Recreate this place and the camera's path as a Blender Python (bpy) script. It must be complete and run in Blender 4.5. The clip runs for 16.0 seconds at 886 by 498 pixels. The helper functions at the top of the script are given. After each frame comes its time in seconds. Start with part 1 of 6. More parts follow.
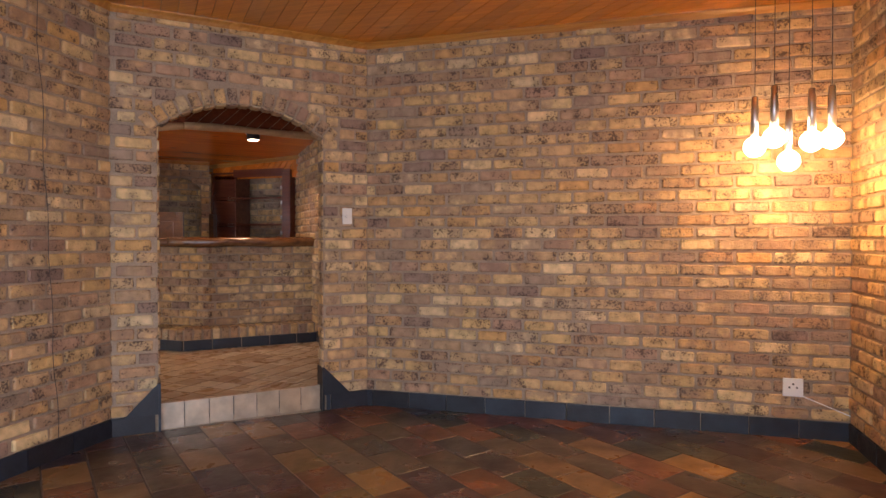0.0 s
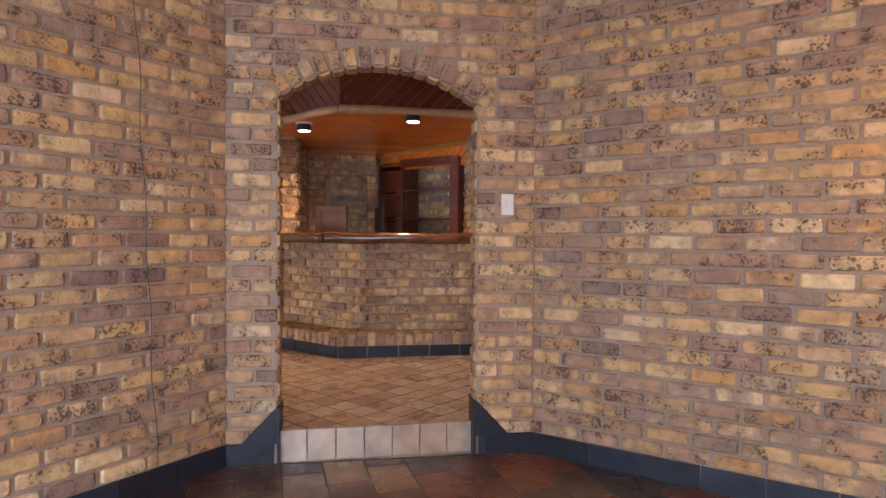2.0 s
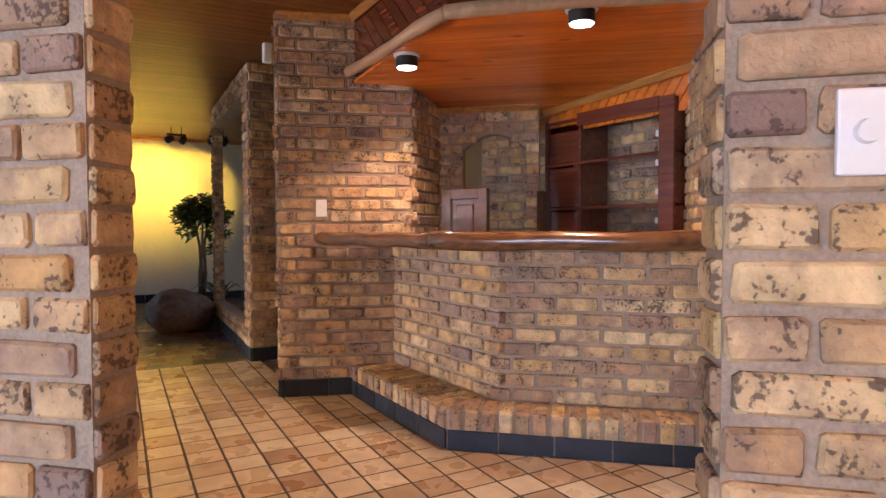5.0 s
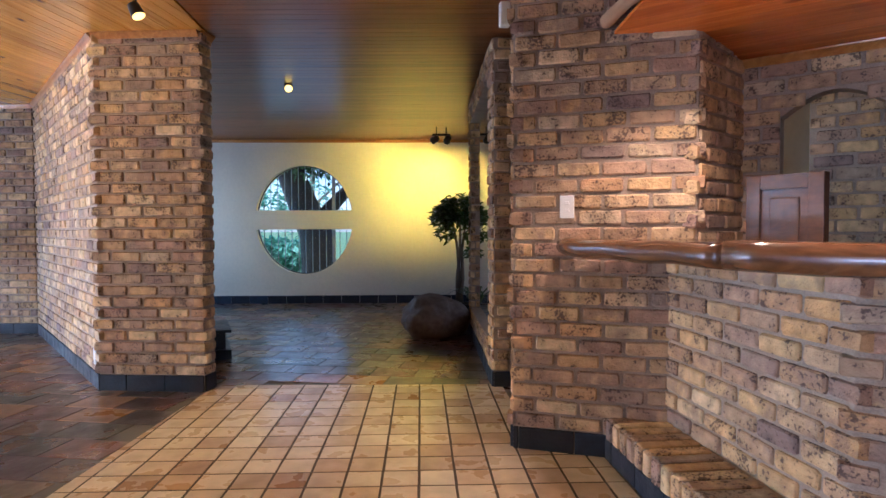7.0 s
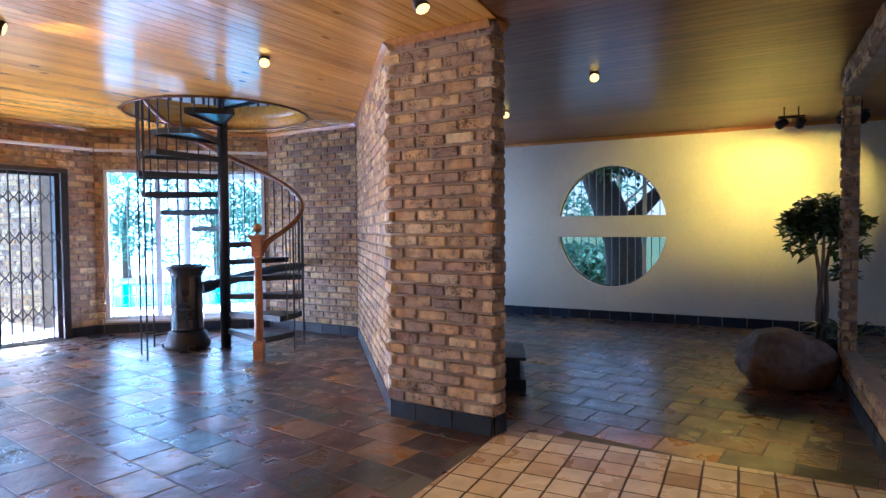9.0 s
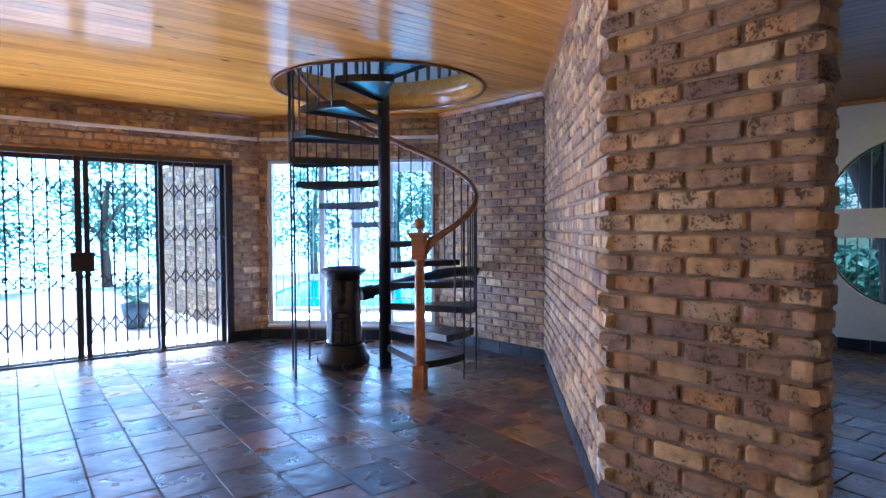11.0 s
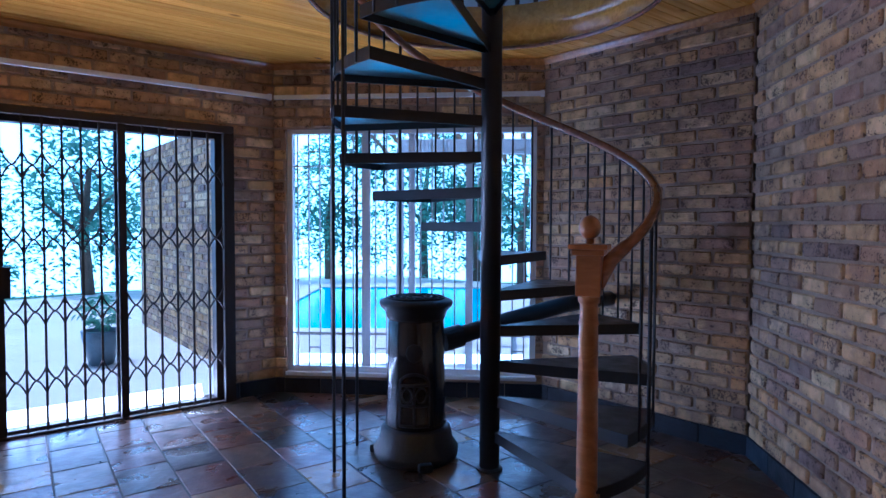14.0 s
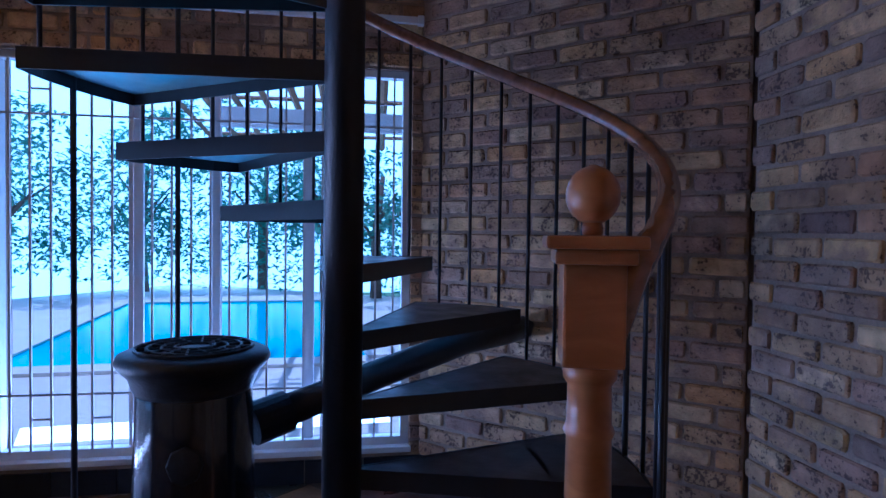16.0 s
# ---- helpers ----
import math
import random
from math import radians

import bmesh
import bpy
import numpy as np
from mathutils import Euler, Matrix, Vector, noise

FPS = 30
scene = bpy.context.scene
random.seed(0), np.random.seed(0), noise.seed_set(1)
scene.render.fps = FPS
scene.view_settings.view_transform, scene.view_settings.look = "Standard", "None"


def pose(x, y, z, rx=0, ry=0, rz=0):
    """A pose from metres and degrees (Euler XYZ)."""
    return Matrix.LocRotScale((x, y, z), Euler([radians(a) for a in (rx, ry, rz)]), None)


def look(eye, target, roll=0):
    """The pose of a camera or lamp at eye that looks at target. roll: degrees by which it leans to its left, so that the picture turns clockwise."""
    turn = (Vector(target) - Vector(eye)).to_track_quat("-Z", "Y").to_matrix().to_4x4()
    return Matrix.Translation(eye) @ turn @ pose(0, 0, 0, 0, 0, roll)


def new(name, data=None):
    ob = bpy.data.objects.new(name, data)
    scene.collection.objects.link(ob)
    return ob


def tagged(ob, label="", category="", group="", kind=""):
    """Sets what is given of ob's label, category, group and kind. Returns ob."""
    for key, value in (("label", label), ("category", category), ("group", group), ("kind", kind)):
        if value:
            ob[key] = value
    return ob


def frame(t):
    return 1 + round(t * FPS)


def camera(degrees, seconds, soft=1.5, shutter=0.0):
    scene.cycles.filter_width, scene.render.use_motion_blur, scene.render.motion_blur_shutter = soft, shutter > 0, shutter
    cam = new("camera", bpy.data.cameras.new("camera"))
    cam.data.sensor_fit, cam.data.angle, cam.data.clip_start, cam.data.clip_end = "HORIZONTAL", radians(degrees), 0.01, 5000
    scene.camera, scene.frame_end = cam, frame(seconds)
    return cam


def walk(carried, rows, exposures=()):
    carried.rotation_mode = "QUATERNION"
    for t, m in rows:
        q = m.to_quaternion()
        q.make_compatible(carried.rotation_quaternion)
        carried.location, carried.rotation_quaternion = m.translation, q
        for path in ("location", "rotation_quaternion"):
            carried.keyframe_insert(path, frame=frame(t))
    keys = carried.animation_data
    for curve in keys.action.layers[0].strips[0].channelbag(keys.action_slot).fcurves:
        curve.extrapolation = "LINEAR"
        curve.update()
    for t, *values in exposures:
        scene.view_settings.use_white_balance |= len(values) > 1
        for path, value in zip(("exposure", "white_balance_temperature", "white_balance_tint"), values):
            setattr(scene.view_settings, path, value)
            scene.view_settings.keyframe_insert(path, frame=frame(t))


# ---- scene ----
cam = camera(73.1, 16.0)
PATH = [
    (0, (-0.019, -0.015, 1.293), (-0.642, 1.886, 1.268), -0.0),
    (0.5, (-0.109, 0.18, 1.292), (-0.849, 2.037, 1.267), 0.1),
    (1, (-0.171, 0.441, 1.283), (-1.058, 2.233, 1.256), 0.2),
    (1.5, (-0.219, 0.747, 1.29), (-1.263, 2.453, 1.259), 0.2),
    (2, (-0.367, 1.075, 1.288), (-1.554, 2.684, 1.252), 0.3),
    (2.5, (-0.521, 1.411, 1.282), (-1.83, 2.923, 1.243), 0.4),
    (3, (-0.704, 1.788, 1.298), (-2.115, 3.205, 1.255), 0.4),
    (3.2, (-0.802, 1.948, 1.277), (-2.26, 3.317, 1.238), 0.4),
    (5.3, (-1.9, 3.3, 1.357), (-3.604, 4.344, 1.289), -0.1),
    (5.5, (-1.972, 3.366, 1.356), (-3.702, 4.367, 1.29), 0.0),
    (6, (-2.191, 3.566, 1.353), (-4.019, 4.377, 1.293), 0.1),
    (6.5, (-2.415, 3.685, 1.37), (-4.34, 4.224, 1.3), -0.2),
    (7, (-2.674, 3.734, 1.384), (-4.659, 3.968, 1.318), -0.2),
    (7.5, (-2.906, 3.755, 1.398), (-4.904, 3.706, 1.332), -0.2),
    (8, (-3.155, 3.754, 1.468), (-5.129, 3.44, 1.403), -0.3),
    (8.5, (-3.358, 3.72, 1.535), (-5.277, 3.161, 1.467), -0.4),
    (9, (-3.611, 3.614, 1.52), (-5.466, 2.87, 1.454), -0.4),
    (9.5, (-3.909, 3.484, 1.516), (-5.693, 2.582, 1.447), -0.4),
    (10, (-4.265, 3.315, 1.511), (-5.973, 2.276, 1.445), -0.4),
    (10.2, (-4.421, 3.221, 1.498), (-6.09, 2.121, 1.435), -0.4),
    (12.5, (-5.588, 1.691, 1.54), (-7.085, 0.367, 1.461), -0.1),
    (13, (-5.791, 1.302, 1.542), (-7.3, -0.008, 1.463), 0.0),
    (13.5, (-6.045, 0.991, 1.54), (-7.554, -0.319, 1.463), -0.0),
    (14, (-6.264, 0.672, 1.549), (-7.808, -0.597, 1.472), 0.2),
    (14.5, (-6.599, 0.409, 1.494), (-8.2, -0.789, 1.438), -0.0),
    (15, (-6.866, 0.17, 1.543), (-8.537, -0.927, 1.472), 0.3),
    (15.5, (-7.218, -0.052, 1.522), (-8.964, -1.026, 1.449), 0.2),
    (16, (-7.58, -0.255, 1.474), (-9.39, -1.103, 1.425), 0.7),
]

EXPOSURE = [
    (0.0, -0.12, 6600, 27),
    (2.5, 0.45, 5900, 27),
    (5.5, 0.90, 5600, 24),
    (7.0, 0.90, 4700, 19),
    (8.0, 0.80, 4600, 21),
    (10.0, 0.40, 4500, 23),
    (12.5, -0.25, 4200, 20),
    (14.0, -0.90, 4100, 24),
    (15.5, -1.50, 3900, 28),
    (16.0, -1.40, 3950, 30),
]
walk(cam, [(t, look(eye, target, roll)) for t, eye, target, roll in PATH], EXPOSURE)

# ---- light ----
world = bpy.data.worlds.new("sky")
scene.world = world
world.use_nodes = True
wn = world.node_tree.nodes
sky = wn.new("ShaderNodeTexSky")
sky.sky_type = "NISHITA"
sky.sun_disc = False
sky.sun_elevation, sky.sun_rotation = radians(80), radians(180)
wn["Background"].inputs[1].default_value = 0.15
world.node_tree.links.new(sky.outputs[0], wn["Background"].inputs[0])
sun = new("sun", bpy.data.lights.new("sun", "SUN"))
sun.data.energy, sun.data.angle, sun.data.color = 5.0, radians(0.5), (1, 0.95, 0.86)
sun.rotation_euler = (radians(9), radians(4), radians(0))


def area(name, at, to, w, h, watts, colour):
    lamp = new(name, bpy.data.lights.new(name, "AREA"))
    lamp.data.shape, lamp.data.size, lamp.data.size_y = "RECTANGLE", w, h
    lamp.data.energy, lamp.data.color = watts, colour
    lamp.matrix_world = look(at, to)
    return lamp


def glow(name, at, watts, colour, radius=0.04):
    lamp = new(name, bpy.data.lights.new(name, "POINT"))
    lamp.data.energy, lamp.data.color, lamp.data.shadow_soft_size = watts, colour, radius
    lamp.location = at
    return lamp


def spot(name, at, to, watts, colour, degrees=70, radius=0.03):
    lamp = new(name, bpy.data.lights.new(name, "SPOT"))
    lamp.data.energy, lamp.data.color, lamp.data.shadow_soft_size = watts, colour, radius
    lamp.data.spot_size, lamp.data.spot_blend = radians(degrees), 0.6
    lamp.matrix_world = look(at, to)
    return lamp


# daylight in the openings of the lounge windows behind the start, the garden window, the sliding door and
# the bay (thrown up from the sunlit paving at their sills) and the round window
area("lounge_daylight", (-0.9, -2.50, 1.45), (-1.0, 4, 1.2), 3.2, 1.8, 76, (0.90, 0.94, 1.0))
area("lounge_side_daylight", (1.36, -0.6, 1.35), (-3.3, 1.8, 0.5), 2.0, 1.7, 80, (0.78, 0.88, 1.0))
area("garden_daylight", (-7.85, 7.45, 1.7), (-7.6, 3.5, 1.2), 1.3, 1.8, 5, (0.95, 0.98, 1.0))
area("door_daylight", (-6.90, -4.25, 0.21), (-6.25, -1.7, 2.8), 3.7, 0.18, 330, (1.0, 0.96, 0.90))
area("bay_daylight", (-9.99, -2.74, 0.42), (-8.7, -1.7, 2.6), 1.9, 0.10, 55, (0.72, 0.88, 1.0))
area("round_daylight", (-12.5, 2.62, 1.55), (-8, 2.9, 0.9), 1.2, 1.4, 2, (0.75, 0.87, 1.0))

# ---- materials ----
LF, UF, CEIL, BARCEIL = 0.0, 0.175, 2.845, 2.36


def material(name, colour, rough=0.6, metal=0.0, bump=0.0, scale=40.0, spread=0.15, coat=0.0, spec=0.5):
    """A painted, stained or bare surface with mottling at two scales and fine relief."""
    m = bpy.data.materials.new(name)
    m.use_nodes = True
    nt = m.node_tree
    b = nt.nodes["Principled BSDF"]
    geo = nt.nodes.new("ShaderNodeNewGeometry")
    big, fine = nt.nodes.new("ShaderNodeTexNoise"), nt.nodes.new("ShaderNodeTexNoise")
    big.inputs["Scale"].default_value, fine.inputs["Scale"].default_value = scale * 0.08, scale
    big.inputs["Detail"].default_value = fine.inputs["Detail"].default_value = 5
    for n in (big, fine):
        nt.links.new(geo.outputs["Position"], n.inputs["Vector"])
    mix = nt.nodes.new("ShaderNodeMath")
    mix.operation = "ADD"
    nt.links.new(big.outputs["Fac"], mix.inputs[0])
    nt.links.new(fine.outputs["Fac"], mix.inputs[1])
    ramp = nt.nodes.new("ShaderNodeMapRange")
    ramp.inputs["From Min"].default_value, ramp.inputs["From Max"].default_value = 0.6, 1.4
    ramp.inputs["To Min"].default_value, ramp.inputs["To Max"].default_value = 1 - spread, 1 + spread
    nt.links.new(mix.outputs[0], ramp.inputs["Value"])
    tint = nt.nodes.new("ShaderNodeMix")
    tint.data_type, tint.blend_type = "RGBA", "MULTIPLY"
    tint.inputs["Factor"].default_value = 1
    tint.inputs["A"].default_value = (*colour, 1)
    nt.links.new(ramp.outputs[0], tint.inputs["B"])
    nt.links.new(tint.outputs["Result"], b.inputs["Base Color"])
    rr = nt.nodes.new("ShaderNodeMapRange")
    rr.inputs["To Min"].default_value, rr.inputs["To Max"].default_value = max(rough - 0.08, 0.03), min(rough + 0.1, 1)
    nt.links.new(big.outputs["Fac"], rr.inputs["Value"])
    nt.links.new(rr.outputs[0], b.inputs["Roughness"])
    b.inputs["Metallic"].default_value = metal
    b.inputs["Specular IOR Level"].default_value = spec
    b.inputs["Coat Weight"].default_value = coat
    b.inputs["Coat Roughness"].default_value = 0.12
    if bump:
        bp = nt.nodes.new("ShaderNodeBump")
        bp.inputs["Strength"].default_value, bp.inputs["Distance"].default_value = bump, 0.004
        nt.links.new(fine.outputs["Fac"], bp.inputs["Height"])
        nt.links.new(bp.outputs[0], b.inputs["Normal"])
    return m


def pieces(name, colours, rough=0.7, speckle=0.0, spot=(0.05, 0.04, 0.035), bump=0.5, scale=45.0, wet=0.0, stain=0.35, ripple=0.0, burn=0.0):
    """Bricks, slates or tiles: each piece takes a colour of its own, with blotches, speckles and relief."""
    m = bpy.data.materials.new(name)
    m.use_nodes = True
    nt = m.node_tree
    b = nt.nodes["Principled BSDF"]
    geo, info = nt.nodes.new("ShaderNodeNewGeometry"), nt.nodes.new("ShaderNodeObjectInfo")

    def math_node(op, a, c=None, clamp=False):
        n = nt.nodes.new("ShaderNodeMath")
        n.operation, n.use_clamp = op, clamp
        for k, v in enumerate((a, c)):
            if v is None:
                continue
            if isinstance(v, (int, float)):
                n.inputs[k].default_value = v
            else:
                nt.links.new(v, n.inputs[k])
        return n.outputs[0]

    rnd = math_node("FRACT", math_node("ADD", info.outputs["Random"], geo.outputs["Random Per Island"]))
    rnd2 = math_node("FRACT", math_node("MULTIPLY", rnd, 17.31))
    ramp = nt.nodes.new("ShaderNodeValToRGB")
    ramp.color_ramp.interpolation = "LINEAR"
    els = ramp.color_ramp.elements
    for _ in colours[2:]:
        els.new(0.5)
    order = [k / (len(colours) - 1) for k in range(len(colours))]
    for k, e in enumerate(els):
        e.position = order[k]
    for k, c in enumerate(colours):
        els[k].color = (*c, 1)
    nt.links.new(rnd, ramp.inputs[0])
    # blotches: broad stains over each piece, shifted from piece to piece
    shift = nt.nodes.new("ShaderNodeVectorMath")
    shift.operation = "ADD"
    comb = nt.nodes.new("ShaderNodeCombineXYZ")
    nt.links.new(math_node("MULTIPLY", rnd, 37.0), comb.inputs[0])
    nt.links.new(math_node("MULTIPLY", rnd2, 19.0), comb.inputs[2])
    nt.links.new(geo.outputs["Position"], shift.inputs[0])
    nt.links.new(comb.outputs[0], shift.inputs[1])
    blot, fine = nt.nodes.new("ShaderNodeTexNoise"), nt.nodes.new("ShaderNodeTexNoise")
    blot.inputs["Scale"].default_value, blot.inputs["Detail"].default_value = scale * 0.28, 4
    fine.inputs["Scale"].default_value, fine.inputs["Detail"].default_value = scale * 1.6, 6
    for n in (blot, fine):
        nt.links.new(shift.outputs[0], n.inputs["Vector"])
    mr = nt.nodes.new("ShaderNodeMapRange")
    mr.inputs["From Min"].default_value, mr.inputs["From Max"].default_value = 0.3, 0.75
    mr.inputs["To Min"].default_value, mr.inputs["To Max"].default_value = 1 + stain, 1 - stain
    nt.links.new(blot.outputs["Fac"], mr.inputs["Value"])
    mul = nt.nodes.new("ShaderNodeMix")
    mul.data_type, mul.blend_type = "RGBA", "MULTIPLY"
    mul.inputs["Factor"].default_value = 1
    nt.links.new(ramp.outputs[0], mul.inputs["A"])
    nt.links.new(mr.outputs[0], mul.inputs["B"])
    colour = mul.outputs["Result"]
    if burn:
        # part of a piece fired to a purple brown
        cloud = nt.nodes.new("ShaderNodeTexNoise")
        cloud.inputs["Scale"].default_value, cloud.inputs["Detail"].default_value, cloud.inputs["Roughness"].default_value = scale * 0.16, 5, 0.65
        nt.links.new(shift.outputs[0], cloud.inputs["Vector"])
        rnd3 = math_node("FRACT", math_node("MULTIPLY", rnd, 53.7))
        lean = math_node("ADD", cloud.outputs["Fac"], math_node("MULTIPLY", math_node("SUBTRACT", rnd3, 0.5), 0.34))
        share = nt.nodes.new("ShaderNodeMapRange")
        share.inputs["From Min"].default_value, share.inputs["From Max"].default_value = 0.50, 0.66
        share.inputs["To Max"].default_value = burn
        nt.links.new(lean, share.inputs["Value"])
        fired = nt.nodes.new("ShaderNodeMix")
        fired.data_type = "RGBA"
        nt.links.new(share.outputs[0], fired.inputs["Factor"])
        nt.links.new(colour, fired.inputs["A"])
        fired.inputs["B"].default_value = (0.25, 0.155, 0.115, 1)
        colour = fired.outputs["Result"]
    if speckle:
        # burnt specks, gathered in a patch on some of the pieces
        cells = nt.nodes.new("ShaderNodeTexNoise")
        cells.inputs["Scale"].default_value, cells.inputs["Detail"].default_value = scale * 1.5, 3.5
        nt.links.new(shift.outputs[0], cells.inputs["Vector"])
        patch = nt.nodes.new("ShaderNodeMapRange")
        patch.inputs["From Min"].default_value, patch.inputs["From Max"].default_value = 0.40, 0.68
        patch.inputs["To Min"].default_value, patch.inputs["To Max"].default_value = -0.12, 0.10
        nt.links.new(blot.outputs["Fac"], patch.inputs["Value"])
        amount = math_node("ADD", math_node("ADD", cells.outputs["Fac"], patch.outputs[0]), math_node("MULTIPLY", math_node("SUBTRACT", rnd2, 0.5), 0.14))
        mask = nt.nodes.new("ShaderNodeMapRange")
        mask.inputs["From Min"].default_value, mask.inputs["From Max"].default_value = 0.565, 0.645
        mask.inputs["To Max"].default_value = speckle
        nt.links.new(amount, mask.inputs["Value"])
        over = nt.nodes.new("ShaderNodeMix")
        over.data_type = "RGBA"
        nt.links.new(mask.outputs[0], over.inputs["Factor"])
        nt.links.new(colour, over.inputs["A"])
        over.inputs["B"].default_value = (*spot, 1)
        colour = over.outputs["Result"]
    nt.links.new(colour, b.inputs["Base Color"])
    rr = nt.nodes.new("ShaderNodeMapRange")
    rr.inputs["From Min"].default_value, rr.inputs["From Max"].default_value = 0.3, 0.7
    rr.inputs["To Min"].default_value, rr.inputs["To Max"].default_value = rough - 0.12, rough + 0.1
    nt.links.new(blot.outputs["Fac"], rr.inputs["Value"])
    nt.links.new(rr.outputs[0], b.inputs["Roughness"])
    b.inputs["Coat Weight"].default_value, b.inputs["Coat Roughness"].default_value = wet, 0.15
    height = math_node("ADD", fine.outputs["Fac"], math_node("MULTIPLY", blot.outputs["Fac"], 1.5 + ripple))
    bp = nt.nodes.new("ShaderNodeBump")
    bp.inputs["Strength"].default_value, bp.inputs["Distance"].default_value = bump, 0.006
    nt.links.new(height, bp.inputs["Height"])
    nt.links.new(bp.outputs[0], b.inputs["Normal"])
    if wet:
        nt.links.new(bp.outputs[0], b.inputs["Coat Normal"])
    return m


def timber(name, dark, light, rough=0.3, along=0.0, scale=1.0, coat=0.4, knots=0.0):
    """Varnished wood; along: the grain's direction in the plan, in degrees."""
    m = bpy.data.materials.new(name)
    m.use_nodes = True
    nt = m.node_tree
    b = nt.nodes["Principled BSDF"]
    geo = nt.nodes.new("ShaderNodeNewGeometry")
    turn = nt.nodes.new("ShaderNodeVectorRotate")
    turn.rotation_type = "Z_AXIS"
    turn.inputs["Angle"].default_value = radians(-along)
    nt.links.new(geo.outputs["Position"], turn.inputs["Vector"])
    mp = nt.nodes.new("ShaderNodeMapping")
    mp.inputs["Scale"].default_value = (1.2 * scale, 22 * scale, 22 * scale)
    nt.links.new(turn.outputs[0], mp.inputs["Vector"])
    add = nt.nodes.new("ShaderNodeVectorMath")
    add.operation = "ADD"
    comb = nt.nodes.new("ShaderNodeCombineXYZ")
    isl = nt.nodes.new("ShaderNodeMath")
    isl.operation = "MULTIPLY"
    isl.inputs[1].default_value = 40
    nt.links.new(geo.outputs["Random Per Island"], isl.inputs[0])
    nt.links.new(isl.outputs[0], comb.inputs[0])
    nt.links.new(mp.outputs[0], add.inputs[0])
    nt.links.new(comb.outputs[0], add.inputs[1])
    grain = nt.nodes.new("ShaderNodeTexNoise")
    grain.inputs["Scale"].default_value, grain.inputs["Detail"].default_value, grain.inputs["Distortion"].default_value = 1.0, 6, 1.2
    nt.links.new(add.outputs[0], grain.inputs["Vector"])
    ramp = nt.nodes.new("ShaderNodeValToRGB")
    ramp.color_ramp.elements[0].position, ramp.color_ramp.elements[1].position = 0.3, 0.72
    ramp.color_ramp.elements[0].color, ramp.color_ramp.elements[1].color = (*dark, 1), (*light, 1)
    nt.links.new(grain.outputs["Fac"], ramp.inputs[0])
    bright = nt.nodes.new("ShaderNodeMapRange")
    bright.inputs["To Min"].default_value, bright.inputs["To Max"].default_value = 0.78, 1.15
    nt.links.new(geo.outputs["Random Per Island"], bright.inputs["Value"])
    mul = nt.nodes.new("ShaderNodeMix")
    mul.data_type, mul.blend_type = "RGBA", "MULTIPLY"
    mul.inputs["Factor"].default_value = 1
    nt.links.new(ramp.outputs[0], mul.inputs["A"])
    nt.links.new(bright.outputs[0], mul.inputs["B"])
    colour = mul.outputs["Result"]
    if knots:
        mk = nt.nodes.new("ShaderNodeMapping")
        mk.inputs["Scale"].default_value = (2.2, 5.0, 5.0)
        nt.links.new(turn.outputs[0], mk.inputs["Vector"])
        vor = nt.nodes.new("ShaderNodeTexVoronoi")
        vor.inputs["Scale"].default_value = 1.0
        nt.links.new(mk.outputs[0], vor.inputs["Vector"])
        near = nt.nodes.new("ShaderNodeMapRange")
        near.inputs["From Min"].default_value, near.inputs["From Max"].default_value = 0.05, 0.12
        near.inputs["To Min"].default_value, near.inputs["To Max"].default_value = knots, 0.0
        nt.links.new(vor.outputs["Distance"], near.inputs["Value"])
        over = nt.nodes.new("ShaderNodeMix")
        over.data_type = "RGBA"
        nt.links.new(near.outputs[0], over.inputs["Factor"])
        nt.links.new(colour, over.inputs["A"])
        over.inputs["B"].default_value = (dark[0] * 0.35, dark[1] * 0.3, dark[2] * 0.3, 1)
        colour = over.outputs["Result"]
    nt.links.new(colour, b.inputs["Base Color"])
    b.inputs["Roughness"].default_value = rough
    b.inputs["Coat Weight"].default_value, b.inputs["Coat Roughness"].default_value = coat, 0.1
    bp = nt.nodes.new("ShaderNodeBump")
    bp.inputs["Strength"].default_value, bp.inputs["Distance"].default_value = 0.12, 0.002
    nt.links.new(grain.outputs["Fac"], bp.inputs["Height"])
    nt.links.new(bp.outputs[0], b.inputs["Normal"])
    return m


def emitter(name, colour, strength):
    m = bpy.data.materials.new(name)
    m.use_nodes = True
    b = m.node_tree.nodes["Principled BSDF"]
    b.inputs["Base Color"].default_value = (*colour, 1)
    b.inputs["Emission Color"].default_value = (*colour, 1)
    b.inputs["Emission Strength"].default_value = strength
    return m


BUFF = [(0.62, 0.45, 0.22), (0.42, 0.25, 0.11), (0.56, 0.37, 0.155), (0.33, 0.21, 0.135), (0.58, 0.38, 0.16), (0.37, 0.225, 0.15), (0.53, 0.30, 0.105), (0.67, 0.50, 0.27), (0.22, 0.145, 0.115), (0.57, 0.38, 0.17), (0.46, 0.29, 0.15), (0.64, 0.47, 0.24)]
BRICK = pieces("buff_clinker_brick", BUFF, 0.72, speckle=0.78, spot=(0.065, 0.038, 0.030), bump=1.0, scale=48, burn=0.62)
MORTAR = material("grey_brown_mortar", (0.35, 0.265, 0.19), 0.9, bump=0.9, scale=110, spread=0.3)
SLATE = pieces("multicolour_slate", [(0.13, 0.040, 0.018), (0.024, 0.028, 0.042), (0.21, 0.070, 0.020), (0.045, 0.033, 0.026), (0.032, 0.034, 0.02), (0.32, 0.16, 0.04), (0.028, 0.030, 0.042), (0.15, 0.043, 0.019), (0.055, 0.030, 0.022), (0.15, 0.10, 0.055), (0.045, 0.026, 0.022)], 0.33, bump=0.42, scale=17, wet=0.35, stain=0.5, ripple=3.0)
